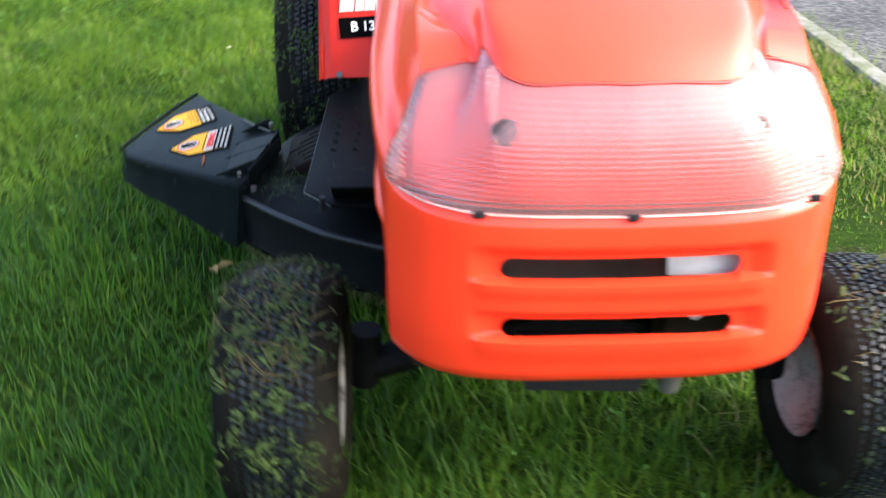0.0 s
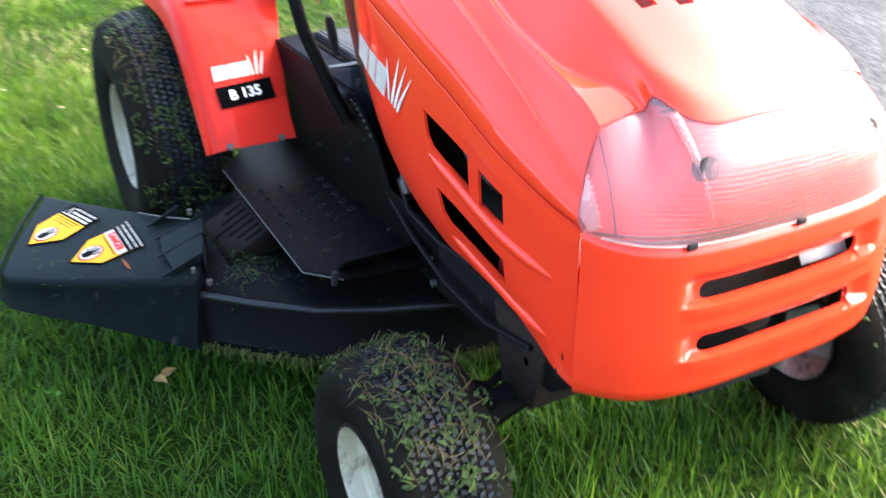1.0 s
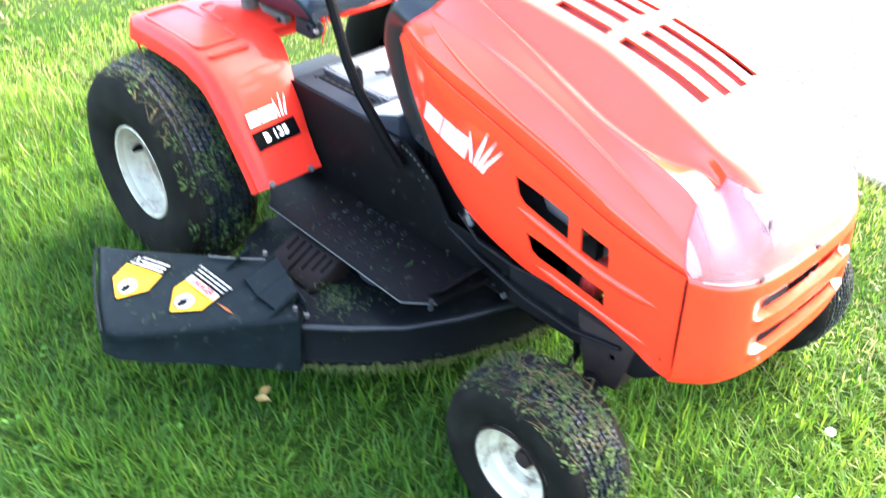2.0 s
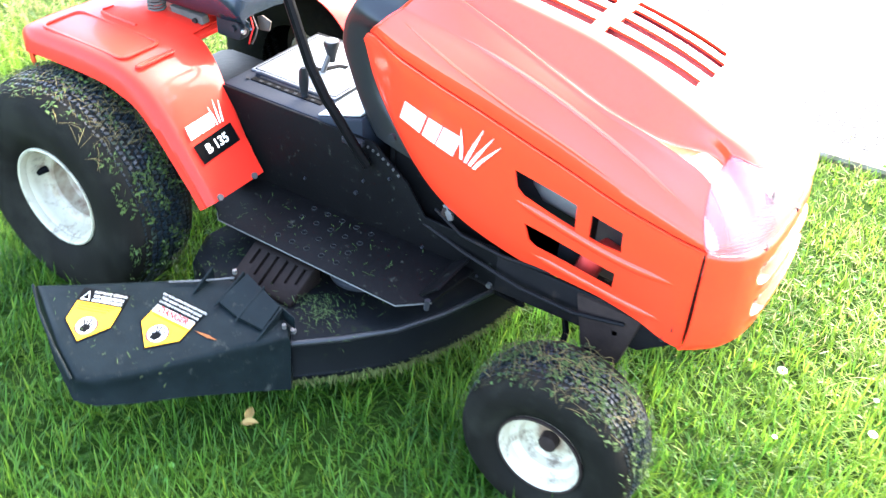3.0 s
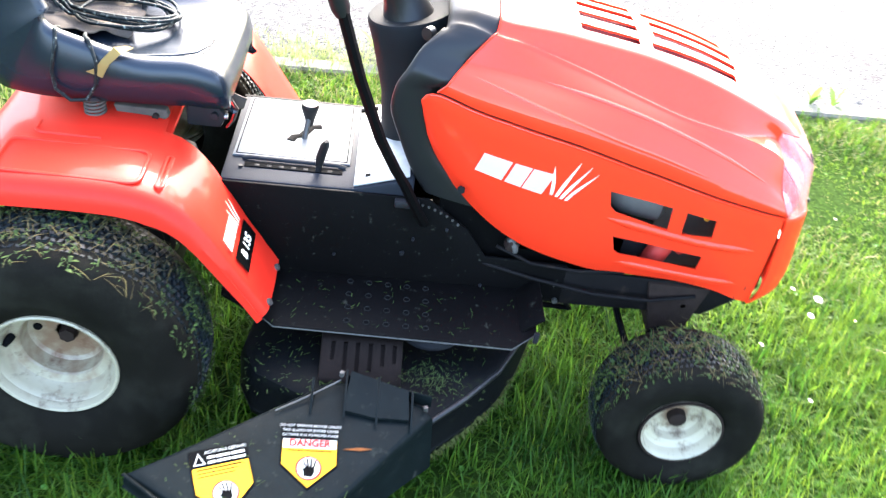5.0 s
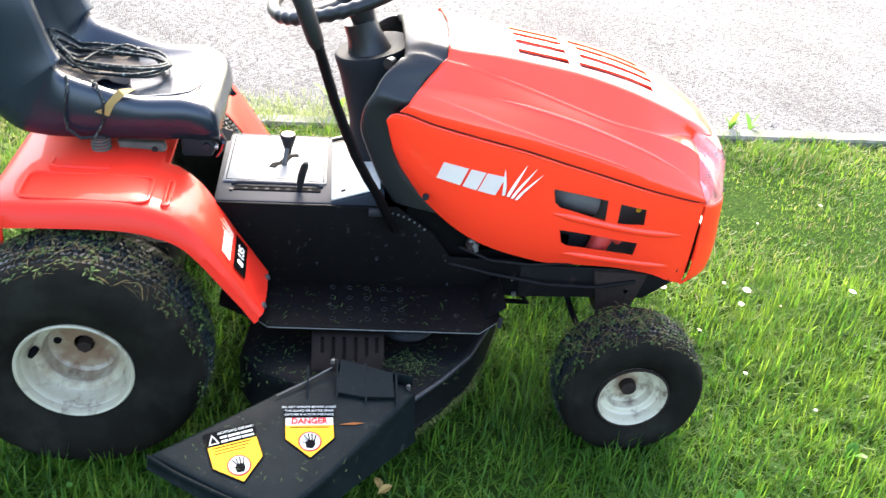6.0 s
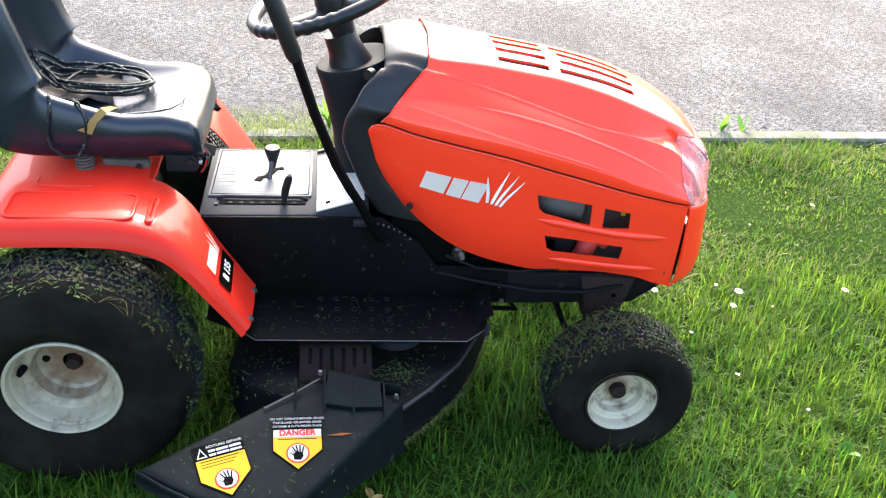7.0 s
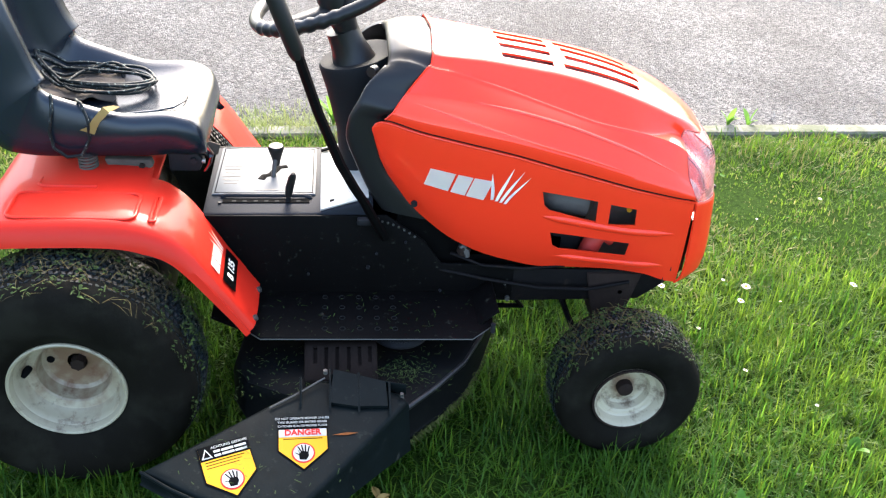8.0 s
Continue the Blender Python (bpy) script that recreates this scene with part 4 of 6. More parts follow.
part("axle_bracket", prism([(1.052, 0.333), (1.177, 0.330), (1.148, 0.216), (1.078, 0.208)], "y", 0.10, 0.203, 0.004), RUST, axle)
part("steering_link", tube([(0.99, -0.13, 0.30), (1.03, -0.16, 0.20), (1.05, -0.25, 0.165)], 0.007, 6), BLACK_MET, axle)
for sign in (-1, 1):
    part("spindle", tube([(1.105, sign * 0.26, 0.245), (1.105, sign * 0.265, 0.165)], 0.02, 10), BLACK_MET, axle)
rear_axle = part("rear_axle", tube([(0, -0.37, 0.248), (0, 0.37, 0.248)], 0.02, 10), DARK, tractor)
part("transaxle", box(0.03, 0.0, 0.26, 0.22, 0.30, 0.18, 0.03), DARK, rear_axle)

# ---- running boards ----
def board(sign):
    edge = [(0.334, -0.334), (0.354, -0.353), (0.782, -0.364), (0.830, -0.320), (0.846, -0.19), (0.25, -0.19), (0.25, -0.280)]
    bm = prism([(x, y * -sign) for x, y in edge], "z", 0.279, 0.2855, 0.0012)
    ob = part("running_board", bm, BLACK_MET, tractor, "black steel footboard with pressed holes and grass on it")
    line = [(x, y * -sign, 0.282) for x, y in edge[:4]]
    part("board_edge", tube(line, 0.0014, 6), WORN if sign < 0 else BLACK_MET, ob, "bare worn edge of the footboard")
    up = [(0.800, 0.2855), (0.838, 0.318), (0.842, 0.316), (0.806, 0.2835)]
    lo, hi = sorted((-sign * -0.318, -sign * -0.197))
    part("toe_plate", prism(up, "y", lo, hi, 0.001), BLACK_MET, ob)
    if sign < 0:
        for i in range(5):
            for j in range(4):
                x, y = 0.482 + 0.0358 * i, -0.215 - 0.0370 * j - 0.0010 * i
                hole = part("tread_hole", lathe([(0.0064, 0.0), (0.0060, 0.0014), (0.0052, 0.0014), (0.0048, 0.0004)], 0, 0, 0, 10), WORN_BLACK, ob)
                hole.matrix_basis = Matrix.Translation((x, y, 0.2855)) @ pose(0, 0, 0, 90, 0, 0)
                part("hole_floor", disc((x, y, 0.2858), 0.0050, 0.0006, (0, 0, 1), 10), INK, ob)
        part("board_nut", tube([(0.828, -0.334, 0.276), (0.829, -0.332, 0.297)], 0.005, 8), DARK, ob)
    return ob


board(-1)
board(1)


# ---- fenders ----
F_PATH = [(-0.171, 0.463), (-0.165, 0.507), (-0.152, 0.538), (-0.125, 0.553), (-0.075, 0.558), (0.02, 0.559), (0.09, 0.557), (0.135, 0.551), (0.170, 0.540), (0.200, 0.523), (0.225, 0.500), (0.250, 0.466), (0.285, 0.411), (0.322, 0.353), (0.346, 0.316)]


def fender_bm():
    fx = smooth_curve([(i, p[0]) for i, p in enumerate(F_PATH)])
    fz = smooth_curve([(i, p[1]) for i, p in enumerate(F_PATH)])
    rows = []
    n = 70
    for i in range(n + 1):
        k = (len(F_PATH) - 1) * i / n
        x, z = fx(k), fz(k)
        dx, dz = fx(min(14, k + 0.1)) - fx(max(0, k - 0.1)), fz(min(14, k + 0.1)) - fz(max(0, k - 0.1))
        h = math.hypot(dx, dz)
        nx, nz = -dz / h, dx / h
        f = max(0.0, min(1.0, (k - 8) / 5))
        inner = 0.0 if k < 7.2 else -0.165 - 0.042 * f
        lip = 0.044 - 0.024 * f
        yo = -0.362 + 0.002 * f
        r0 = max(0.0, 1 - k / 3.5) * 0.03
        row = []
        for y, d in ((yo - 0.014 + r0, lip), (yo - 0.013 + r0, lip * 0.93), (yo - 0.008 + r0, lip * 0.5), (yo - 0.003 + r0, 0.012), (yo + 0.004 + r0, 0.004), (yo + 0.014 + r0, 0.0), (yo + 0.05, -0.001), (-0.28, -0.002), (-0.23, -0.001), (min(-0.205, inner), 0.0), (inner if k >= 7.2 else -0.05, 0.003)):
            row.append((x - nx * d, y, z - nz * d))
        rows.append(row)
    return thicken(loft(rows), 0.003)


F_DOWN = Vector((0.536, 0, -0.844))
F_NORM = Vector((0.844, 0, 0.536))


def on_fender(y, drop, lift=0.0035):
    """A place on the fender's sloping front face, drop metres down from its badge."""
    return Vector((0.281, y, 0.4175)) + F_DOWN * drop + F_NORM * lift


for sign in (-1, 1):
    bm = fender_bm()
    if sign > 0:
        bm = mirrored(bm)
    fen = part("fender", bm, FENDER, tractor, "glossy orange-red rear fender, arched over the wheel", 40)
    for x0, x1, y0, y1 in ((-0.090, 0.137, -0.343, -0.248), (0.163, 0.172, -0.336, -0.246)):
        if sign > 0:
            continue
        ln, rr = [], min(0.016, (x1 - x0) * 0.45)
        for px, py, a0 in ((x0, y0, 180), (x1, y0, 270), (x1, y1, 0), (x0, y1, 90)):
            mx, my = px + (rr if px == x0 else -rr), py + (rr if py == y0 else -rr)
            for k in range(4):
                ang = radians(a0 + 30 * k)
                qx, qy = mx + rr * math.cos(ang), my + rr * math.sin(ang)
                ln.append((qx, sign * -qy, 0.5605 - (0.0135 if qx > 0.15 else 0.0) - 0.0045 * (0.11 < qx < 0.15)))
        part("pressed_edge", tube(ln, 0.0038, 8, True, flat=0.8), FENDER, fen)
    if sign > 0:
        break
    fen_r = fen
    part("pressed_edge", tube([(-0.062, sign * 0.185, 0.557), (-0.060, sign * 0.215, 0.559), (-0.050, sign * 0.224, 0.560), (0.05, sign * 0.227, 0.560)], 0.0035, 6), FENDER, fen)
    for y, x, z in ((-0.333, 0.343, 0.319), (-0.235, 0.344, 0.319)):
        part("screw", disc((x + 0.002, sign * -y, z + 0.002), 0.007, 0.006, F_NORM, 10), WORN, fen)
    part("front_crease", tube([tuple(on_fender(sign * -y, 0.094, 0.0002)) for y in (-0.212, -0.28, -0.345)], 0.0009, 6), FENDER, fen)
part("seat_pan", prism([(-0.13, -0.17), (0.150, -0.17), (0.150, 0.17), (-0.13, 0.17)], "z", 0.530, 0.5405, 0.002), FENDER, tractor, "red top plate between the fenders")
part("fender_strap", box(0.00, -0.390, 0.474, 0.05, 0.03, 0.006, 0.001), WORN, fen_r)


def on_face(points, lift, thick=0.0006):
    bm = bmesh.new()
    f = bm.faces.new([bm.verts.new(on_fender(y, d, lift)) for y, d in points])
    bmesh.ops.solidify(bm, geom=[f], thickness=-thick)
    bmesh.ops.recalc_face_normals(bm, faces=bm.faces)
    return bm


part("badge", on_face([(-0.334, 0.006), (-0.227, 0.000), (-0.225, 0.040), (-0.330, 0.046)], 0.0042), INK, fen_r, "black model badge")
tm = Matrix((Vector((0, 1, 0)), -F_DOWN, F_NORM)).transposed().to_4x4()
tm.translation = on_fender(-0.280, 0.023, 0.0055)
words("model_number", "B 135", 0.026, tm @ pose(0, 0, 0, 0, 0, 3), WHITE, fen_r, "", 0.02)
for a, b in ((0.0, 0.40), (0.44, 0.68), (0.70, 1.0)):
    q = [(-0.3315 + 0.068 * a, -0.006 - 0.003 * a), (-0.3315 + 0.068 * b, -0.006 - 0.003 * b), (-0.3295 + 0.070 * b, -0.033 - 0.003 * b), (-0.3295 + 0.070 * a, -0.033 - 0.003 * a)]
    part("brand_block", on_face(q, 0.0042), WHITE, fen_r)
for k, (y1, d1, bow) in enumerate(((-0.2555, -0.047, -0.004), (-0.2435, -0.055, 0.002), (-0.2345, -0.050, 0.006))):
    q = [(x, -z) for x, z in blade_shape(-0.2575 + 0.008 * k, 0.008, y1, -d1, bow, 0.0030)]
    part("brand_blade", on_face(q, 0.0042), WHITE, fen_r)

# ---- seat ----
SEAT = [
    (0.2080, 0.582, 0.0, 1.0, 0.165, 0.0), (0.2075, 0.602, 0.0, 1.0, 0.178, 0.0), (0.2030, 0.623, 0.0, 1.0, 0.189, 0.0), (0.1910, 0.640, 0.0, 1.0, 0.198, 0.001), (0.170, 0.651, 0.0, 1.0, 0.204, 0.002), (0.14, 0.655, 0.0, 1.0, 0.207, 0.005),
    (0.07, 0.648, 0.0, 1.0, 0.209, 0.010), (-0.02, 0.640, 0.0, 1.0, 0.212, 0.042), (-0.085, 0.640, 0.10, 1.0, 0.214, 0.064),
    (-0.130, 0.652, 0.45, 0.9, 0.214, 0.088), (-0.160, 0.685, 0.85, 0.5, 0.212, 0.094), (-0.178, 0.74, 0.97, 0.22, 0.208, 0.088), (-0.196, 0.82, 0.98, 0.18, 0.204, 0.082),
    (-0.212, 0.90, 0.98, 0.15, 0.190, 0.072), (-0.226, 0.955, 0.95, 0.3, 0.168, 0.044), (-0.240, 0.985, 0.5, 0.85, 0.130, 0.010), (-0.262, 0.99, -0.3, 0.95, 0.09, 0.0),
]


def seat_bm():
    """The moulded shell: cushion with rolled front and sides, lifted rims, rounded back."""
    fs = [smooth_curve([(i, r[c]) for i, r in enumerate(SEAT)]) for c in range(6)]
    rows = []
    n, last = 80, len(SEAT) - 1
    for i in range(n + 1):
        k = last * i / n
        x, z, nx, nz, hw, b = (f(k) for f in fs)
        hw *= 0.79
        h = math.hypot(nx, nz)
        nx, nz = nx / h, nz / h
        sk = min(0.086, z - 0.566) if k < 10 else max(0.035, 0.086 - 0.012 * (k - 10))
        e, wide = min(1.0, sk / 0.05), 1 + 4.5 * max(0.0, b - 0.01)
        half = [(hw - 0.030 * e, -sk), (hw - 0.012 * e, -sk * 0.88), (hw - 0.002, -sk * 0.6), (hw, -sk * 0.35), (hw - 0.003, b - 0.014 * e), (hw - 0.011, b - 0.004 * e), (hw - 0.022, b), (hw - 0.034 * wide, b * 0.80), (hw - 0.048 * wide, b * 0.36 - 0.001), (hw - 0.062 * wide, -0.004 * e), (hw * 0.3, -0.007 * e)]
        row = [(x + nx * d, -y, z + nz * d) for y, d in half] + [(x - nx * 0.008, 0, z - nz * 0.008)] + [(x + nx * d, y, z + nz * d) for y, d in half[::-1]]
        rows.append(row)
    rows.insert(0, [(p[0] - 0.03, p[1] * 0.9, 0.572) for p in rows[0]])
    return thicken(loft(rows), 0.004)


bm = seat_bm()
bmesh.ops.translate(bm, vec=(0.040, 0.005, 0.012), verts=bm.verts)
seat = part("seat", bm, VINYL, tractor, "black moulded vinyl seat, wet and shiny", 70)
piping = [(-0.060, -0.113, 0.6640), (0.010, -0.113, 0.6565), (0.090, -0.112, 0.6600), (0.150, -0.108, 0.6655), (0.185, -0.092, 0.6665), (0.200, -0.057, 0.6640), (0.204, -0.007, 0.6625)]
part("seat_piping", tube(piping, 0.0022, 6), VINYL, seat, "welted seam round the cushion")
welt = [(-0.150 - 0.20 * (z - 0.70) + 0.012 * (abs(y) / 0.1) ** 2, y + 0.005, z) for y, z in ((-0.092, 0.715), (-0.092, 0.80), (-0.088, 0.88), (-0.066, 0.925), (0.0, 0.938), (0.066, 0.925), (0.088, 0.88), (0.092, 0.80), (0.092, 0.715))]
part("back_welt", tube(welt, 0.0030, 6), VINYL, seat, "welted seam round the backrest panel")
part("seat_base", prism([(-0.08, 0.584), (0.24, 0.584), (0.245, 0.612), (-0.08, 0.612)], "y", -0.122, 0.123, 0.008), BLACK, seat)
part("hinge", prism([(0.17, 0.54), (0.230, 0.540), (0.240, 0.564), (0.220, 0.592), (0.17, 0.592)], "y", -0.127, -0.097, 0.006), DARK, seat, "black seat hinge bracket")
part("hinge_bolt", disc((0.220, -0.130, 0.5670), 0.007, 0.008, (0, -1, 0), 12), DARK, seat)
coil = [(0.016 + 0.017 * math.cos(a), -0.137 + 0.017 * math.sin(a), 0.553 + 0.035 * a / (10 * math.pi)) for a in (i * 0.35 for i in range(90))]
part("seat_spring", tube(coil, 0.0026, 6), DUST, seat, "coil spring under the seat")
part("seat_bracket", prism([(0.045, 0.570), (0.050, 0.556), (0.085, 0.550), (0.128, 0.546), (0.140, 0.554), (0.136, 0.568)], "y", -0.130, -0.112, 0.002), DUST, seat, "dusty pale seat bracket")
part("bracket_bolt", tube([(0.118, -0.128, 0.556), (0.118, -0.136, 0.556)], 0.006, 8), RUST, seat)
part("seat_tab", prism([(0.236, 0.548), (0.262, 0.552), (0.268, 0.574), (0.246, 0.582), (0.232, 0.576)], "y", -0.072, -0.068, 0.001), DUST, seat, "dusty metal seat tab")
part("hinge_bolt", disc((0.2375, -0.120, 0.562), 0.006, 0.008, (1, 0, 0), 10), STEEL, seat)
part("seat_wire", tube([(0.240, -0.100, 0.590), (0.252, -0.106, 0.568), (0.246, -0.110, 0.548), (0.236, -0.104, 0.530)], 0.0018, 6), INK_RED, seat, "red seat switch wire")
part("seat_wire", tube([(0.240, -0.094, 0.590), (0.256, -0.098, 0.566), (0.250, -0.100, 0.546), (0.238, -0.098, 0.528)], 0.002, 6), DUST, seat, "dusty seat switch wire")
part("spring_seat", disc((0.016, -0.137, 0.590), 0.020, 0.006, (0, 0, 1), 16), DARK, seat)


# ---- wheels ----
def rim_material(name, cx, cz, reach, base, grime):
    """Off-white rim paint with rust bleeding out from the hub."""
    m = material(name, base, 0.45, vary=0.12, scale=10, bump=0.05, bump_scale=90, dirt=(0.13, 0.095, 0.06), dirt_amount=grime, dirt_scale=26)
    n, l = m.node_tree.nodes, m.node_tree.links
    b = n["Principled BSDF"]
    tc = n.new("ShaderNodeTexCoord")
    sub = n.new("ShaderNodeVectorMath")
    sub.operation = "SUBTRACT"
    sub.inputs[1].default_value = (cx, 0, cz)
    l.new(tc.outputs["Object"], sub.inputs[0])
    flat = n.new("ShaderNodeVectorMath")
    flat.operation = "MULTIPLY"
    flat.inputs[1].default_value = (1, 0, 1)
    l.new(sub.outputs[0], flat.inputs[0])
    far = n.new("ShaderNodeVectorMath")
    far.operation = "LENGTH"
    l.new(flat.outputs[0], far.inputs[0])
    no = n.new("ShaderNodeTexNoise")
    no.inputs["Scale"].default_value, no.inputs["Detail"].default_value = 45, 8
    l.new(tc.outputs["Object"], no.inputs["Vector"])
    ma = n.new("ShaderNodeMath")
    ma.operation, ma.inputs[1].default_value = "MULTIPLY_ADD", -reach * 1.4
    l.new(no.outputs["Fac"], ma.inputs[0])
    l.new(far.outputs["Value"], ma.inputs[2])
    mr = n.new("ShaderNodeMapRange")
    mr.inputs[1].default_value, mr.inputs[2].default_value, mr.inputs[3].default_value, mr.inputs[4].default_value = -reach * 0.1, reach * 0.55, 0.85, 0.0
    l.new(ma.outputs[0], mr.inputs[0])
    mx = n.new("ShaderNodeMix")
    mx.data_type = "RGBA"
    mx.inputs[7].default_value = (0.13, 0.060, 0.028, 1)
    l.new(mr.outputs[0], mx.inputs[0])
    l.new(b.inputs["Base Color"].links[0].from_socket, mx.inputs[6])
    l.new(mx.outputs[2], b.inputs["Base Color"])
    return m


RIM_REAR, RIM_FRONT = rim_material("rear_rim_paint", 0.0, 0.248, 0.074, (0.31, 0.268, 0.178), 0.28), rim_material("front_rim_paint", 1.115, 0.163, 0.030, (0.40, 0.345, 0.235), 0.42)

RIM_BACK = material("dirty_rim", (0.20, 0.19, 0.165), 0.6, vary=0.4, scale=24, bump=0.1, bump_scale=120, dirt=(0.05, 0.04, 0.03), dirt_amount=0.4, dirt_scale=30)


def tread_bm(cx, cy, cz, radius, width, count, h, seed):
    """Staggered turf-tyre blocks set round the crown."""
    rnd = random.Random(seed)
    bm = bmesh.new()
    for row in range(-6, 7):
        for i in range(count):
            a0 = 2 * math.pi * (i + (0.5 if row % 2 else 0)) / count
            y0 = row * width / 13.4
            da, dy = 2 * math.pi / count * 0.36, width / 13.4 * 0.40
            drop = 0.030 * radius / 0.24 * (abs(row) / 6) ** 3
            slant = (0.5 if (row + i) % 2 else -0.5) * da
            vs = []
            for lift, s in ((-0.004, 1.0), (h, 0.78)):
                for sa, sy in ((-1, -1), (1, -1), (1, 1), (-1, 1)):
                    a = a0 + (sa * da + sy * slant) * s
                    y = y0 + sy * dy * s
                    r = radius - drop - 0.022 * (max(0, abs(y) - width * 0.33) / (width * 0.17)) ** 2 * 0.6 + lift + rnd.uniform(-0.0008, 0.0008)
                    vs.append(bm.verts.new((cx + r * math.cos(a), cy + y, cz + r * math.sin(a))))
            bm.faces.new(vs[4:])
            for j in range(4):
                q = (j + 1) % 4
                bm.faces.new((vs[j], vs[q], vs[4 + q], vs[4 + j]))
    bmesh.ops.recalc_face_normals(bm, faces=bm.faces)
    return bm


def tyre_profile(radius, width, bead):
    h, s = width / 2, radius - bead
    half = [(bead, h * 0.74), (bead + 0.006, h * 0.80), (bead + s * 0.25, h * 0.95), (bead + s * 0.48, h * 1.0), (bead + s * 0.70, h * 0.97), (bead + s * 0.84, h * 0.88), (bead + s * 0.93, h * 0.72), (bead + s * 0.975, h * 0.45)]
    return half + [(radius - 0.001, 0)] + [(r, -y) for r, y in half[::-1]]


def rear_wheel(sign):
    cx, cy, cz = 0.0, sign * 0.382, 0.248
    t = part("rear_tyre", lathe(tyre_profile(0.247, 0.190, 0.109), cx, cy, cz, 72), RUBBER, tractor, "worn black turf tyre on the rear wheel", 60)
    part("tread", tread_bm(cx, cy, cz, 0.247, 0.184, 138, 0.0028, 3), TREAD, t, "muddy tread blocks with grass clippings")
    o = cy + sign * 0.073
    prof = [(0.108, 0.05), (0.113, 0.012), (0.1155, 0.003), (0.1152, -0.003), (0.1125, -0.005), (0.1085, -0.003), (0.1055, 0.004), (0.1045, 0.011), (0.1015, 0.015), (0.0985, 0.024), (0.0955, 0.036), (0.090, 0.044), (0.0815, 0.0475), (0.0765, 0.049), (0.0735, 0.053), (0.0720, 0.070), (0.0690, 0.080), (0.062, 0.0845), (0.045, 0.086), (0.02, 0.085), (0.0, 0.085)]
    part("rim", lathe([(r * 0.960, -sign * d) for r, d in prof], cx, o, cz, 64), RIM_REAR, t, "pale grey painted wheel rim, scuffed and rusty at the hub", 22)
    part("hub", disc((cx + 0.004, o - sign * 0.078, cz + 0.004), 0.0155, 0.022, (0, sign, 0), 6), RUST, t, "rusty hub bolt")
    part("valve", tube([(-0.080, o - sign * 0.047, cz + 0.016), (-0.083, o - sign * 0.034, cz + 0.014), (-0.086, o - sign * 0.026, cz + 0.010)], [0.008, 0.007, 0.0045], 10), INK, t)
    part("rim_hole", disc((-0.050, o - sign * 0.0845, cz + 0.006), 0.008, 0.004, (0, sign, 0), 12), INK, t)
    return t


def front_wheel(sign):
    cx, cy, cz = 1.115, sign * 0.362, 0.163
    t = part("front_tyre", lathe(tyre_profile(0.159, 0.148, 0.075), cx, cy, cz, 64), RUBBER, tractor, "black turf tyre on the front wheel, caked with clippings", 60)
    part("tread", tread_bm(cx, cy, cz, 0.159, 0.143, 104, 0.0020, 5), TREAD, t, "muddy tread blocks with grass clippings")
    o = sign * 0.424
    prof = [(0.074, 0.05), (0.079, 0.010), (0.081, 0.002), (0.080, -0.002), (0.076, -0.001), (0.0725, 0.004), (0.0705, 0.014), (0.0680, 0.022), (0.0635, 0.0255), (0.0585, 0.0262), (0.0545, 0.0290), (0.0525, 0.0370), (0.0500, 0.0450), (0.044, 0.0485), (0.030, 0.0490), (0.022, 0.046), (0.0, 0.046)]
    part("rim", lathe([(r * 0.975, -sign * d) for r, d in prof], cx, o, cz, 56), RIM_FRONT, t, "white painted front rim with chipped rusty edge", 28)
    back = ((0.078, 0.128), (0.073, 0.122), (0.066, 0.100), (0.060, 0.072), (0.030, 0.066), (0.0, 0.066))
    part("rim_back", lathe([(r, -sign * d) for r, d in back], cx, o, cz, 40), RIM_BACK, t, "dull dirty inner side of the rim")
    part("hub", tube([(cx, o - sign * 0.050, cz), (cx, o - sign * 0.030, cz), (cx, o - sign * 0.027, cz)], [0.018, 0.0165, 0.011], 14), RUST, t, "dark greasy hub")
    part("rust_ring", lathe([(r * 0.975, -sign * (d + 0.0006)) for r, d in ((0.0816, 0.002), (0.0808, -0.0030), (0.0765, -0.0026))], cx, o, cz, 40), RUST, t)
    return t


for side in (-1, 1):
    rear_wheel(side)
    front_wheel(side)

# ---- mowing deck and discharge chute ----
DECK = [(0.307, -0.247), (0.295, -0.343), (0.326, -0.408), (0.404, -0.447), (0.522, -0.479), (0.601, -0.494), (0.642, -0.487), (0.707, -0.424), (0.773, -0.347), (0.821, -0.256), (0.863, -0.141), (0.883, 0.000)]


def deck_bm():
    line = DECK + [(x, -y * 0.80) for x, y in DECK[-2::-1]]
    k = len(line)
    cxm, rows = 0.58, []
    for grow, z in ((1.005, 0.118), (1.008, 0.128), (1.0, 0.132), (1.0, 0.196), (0.985, 0.211), (0.955, 0.217), (0.70, 0.222), (0.0, 0.226)):
        rows.append([(cxm + (x - cxm) * grow, y * grow, z) for x, y in line])
    bm = loft(rows, closed=True)
    return thicken(bm, 0.003)


COVER = material("belt_cover_plastic", (0.0085, 0.0060, 0.0048), 0.7, spec=0.05, vary=0.4, scale=30, bump=0.2, bump_scale=120)
deck = part("mower_deck", deck_bm(), DECK_MET, tractor, "black steel mowing deck, dusty with clippings", 40)
cover = part("belt_cover", prism([(-0.330, 0.266), (-0.352, 0.264), (-0.420, 0.229), (-0.424, 0.220), (-0.330, 0.220)], "x", 0.441, 0.588, 0.004), COVER, deck, "brown slotted belt cover")
carve(cover, [box(x, -0.357 - 0.5 * l, 0.262 - 0.26 * l, 0.0075, l * 1.16, 0.016, 0.0, (27, 0, 0)) for x, l in ((0.463, 0.030), (0.485, 0.044), (0.507, 0.062), (0.530, 0.046), (0.552, 0.036), (0.573, 0.030))])
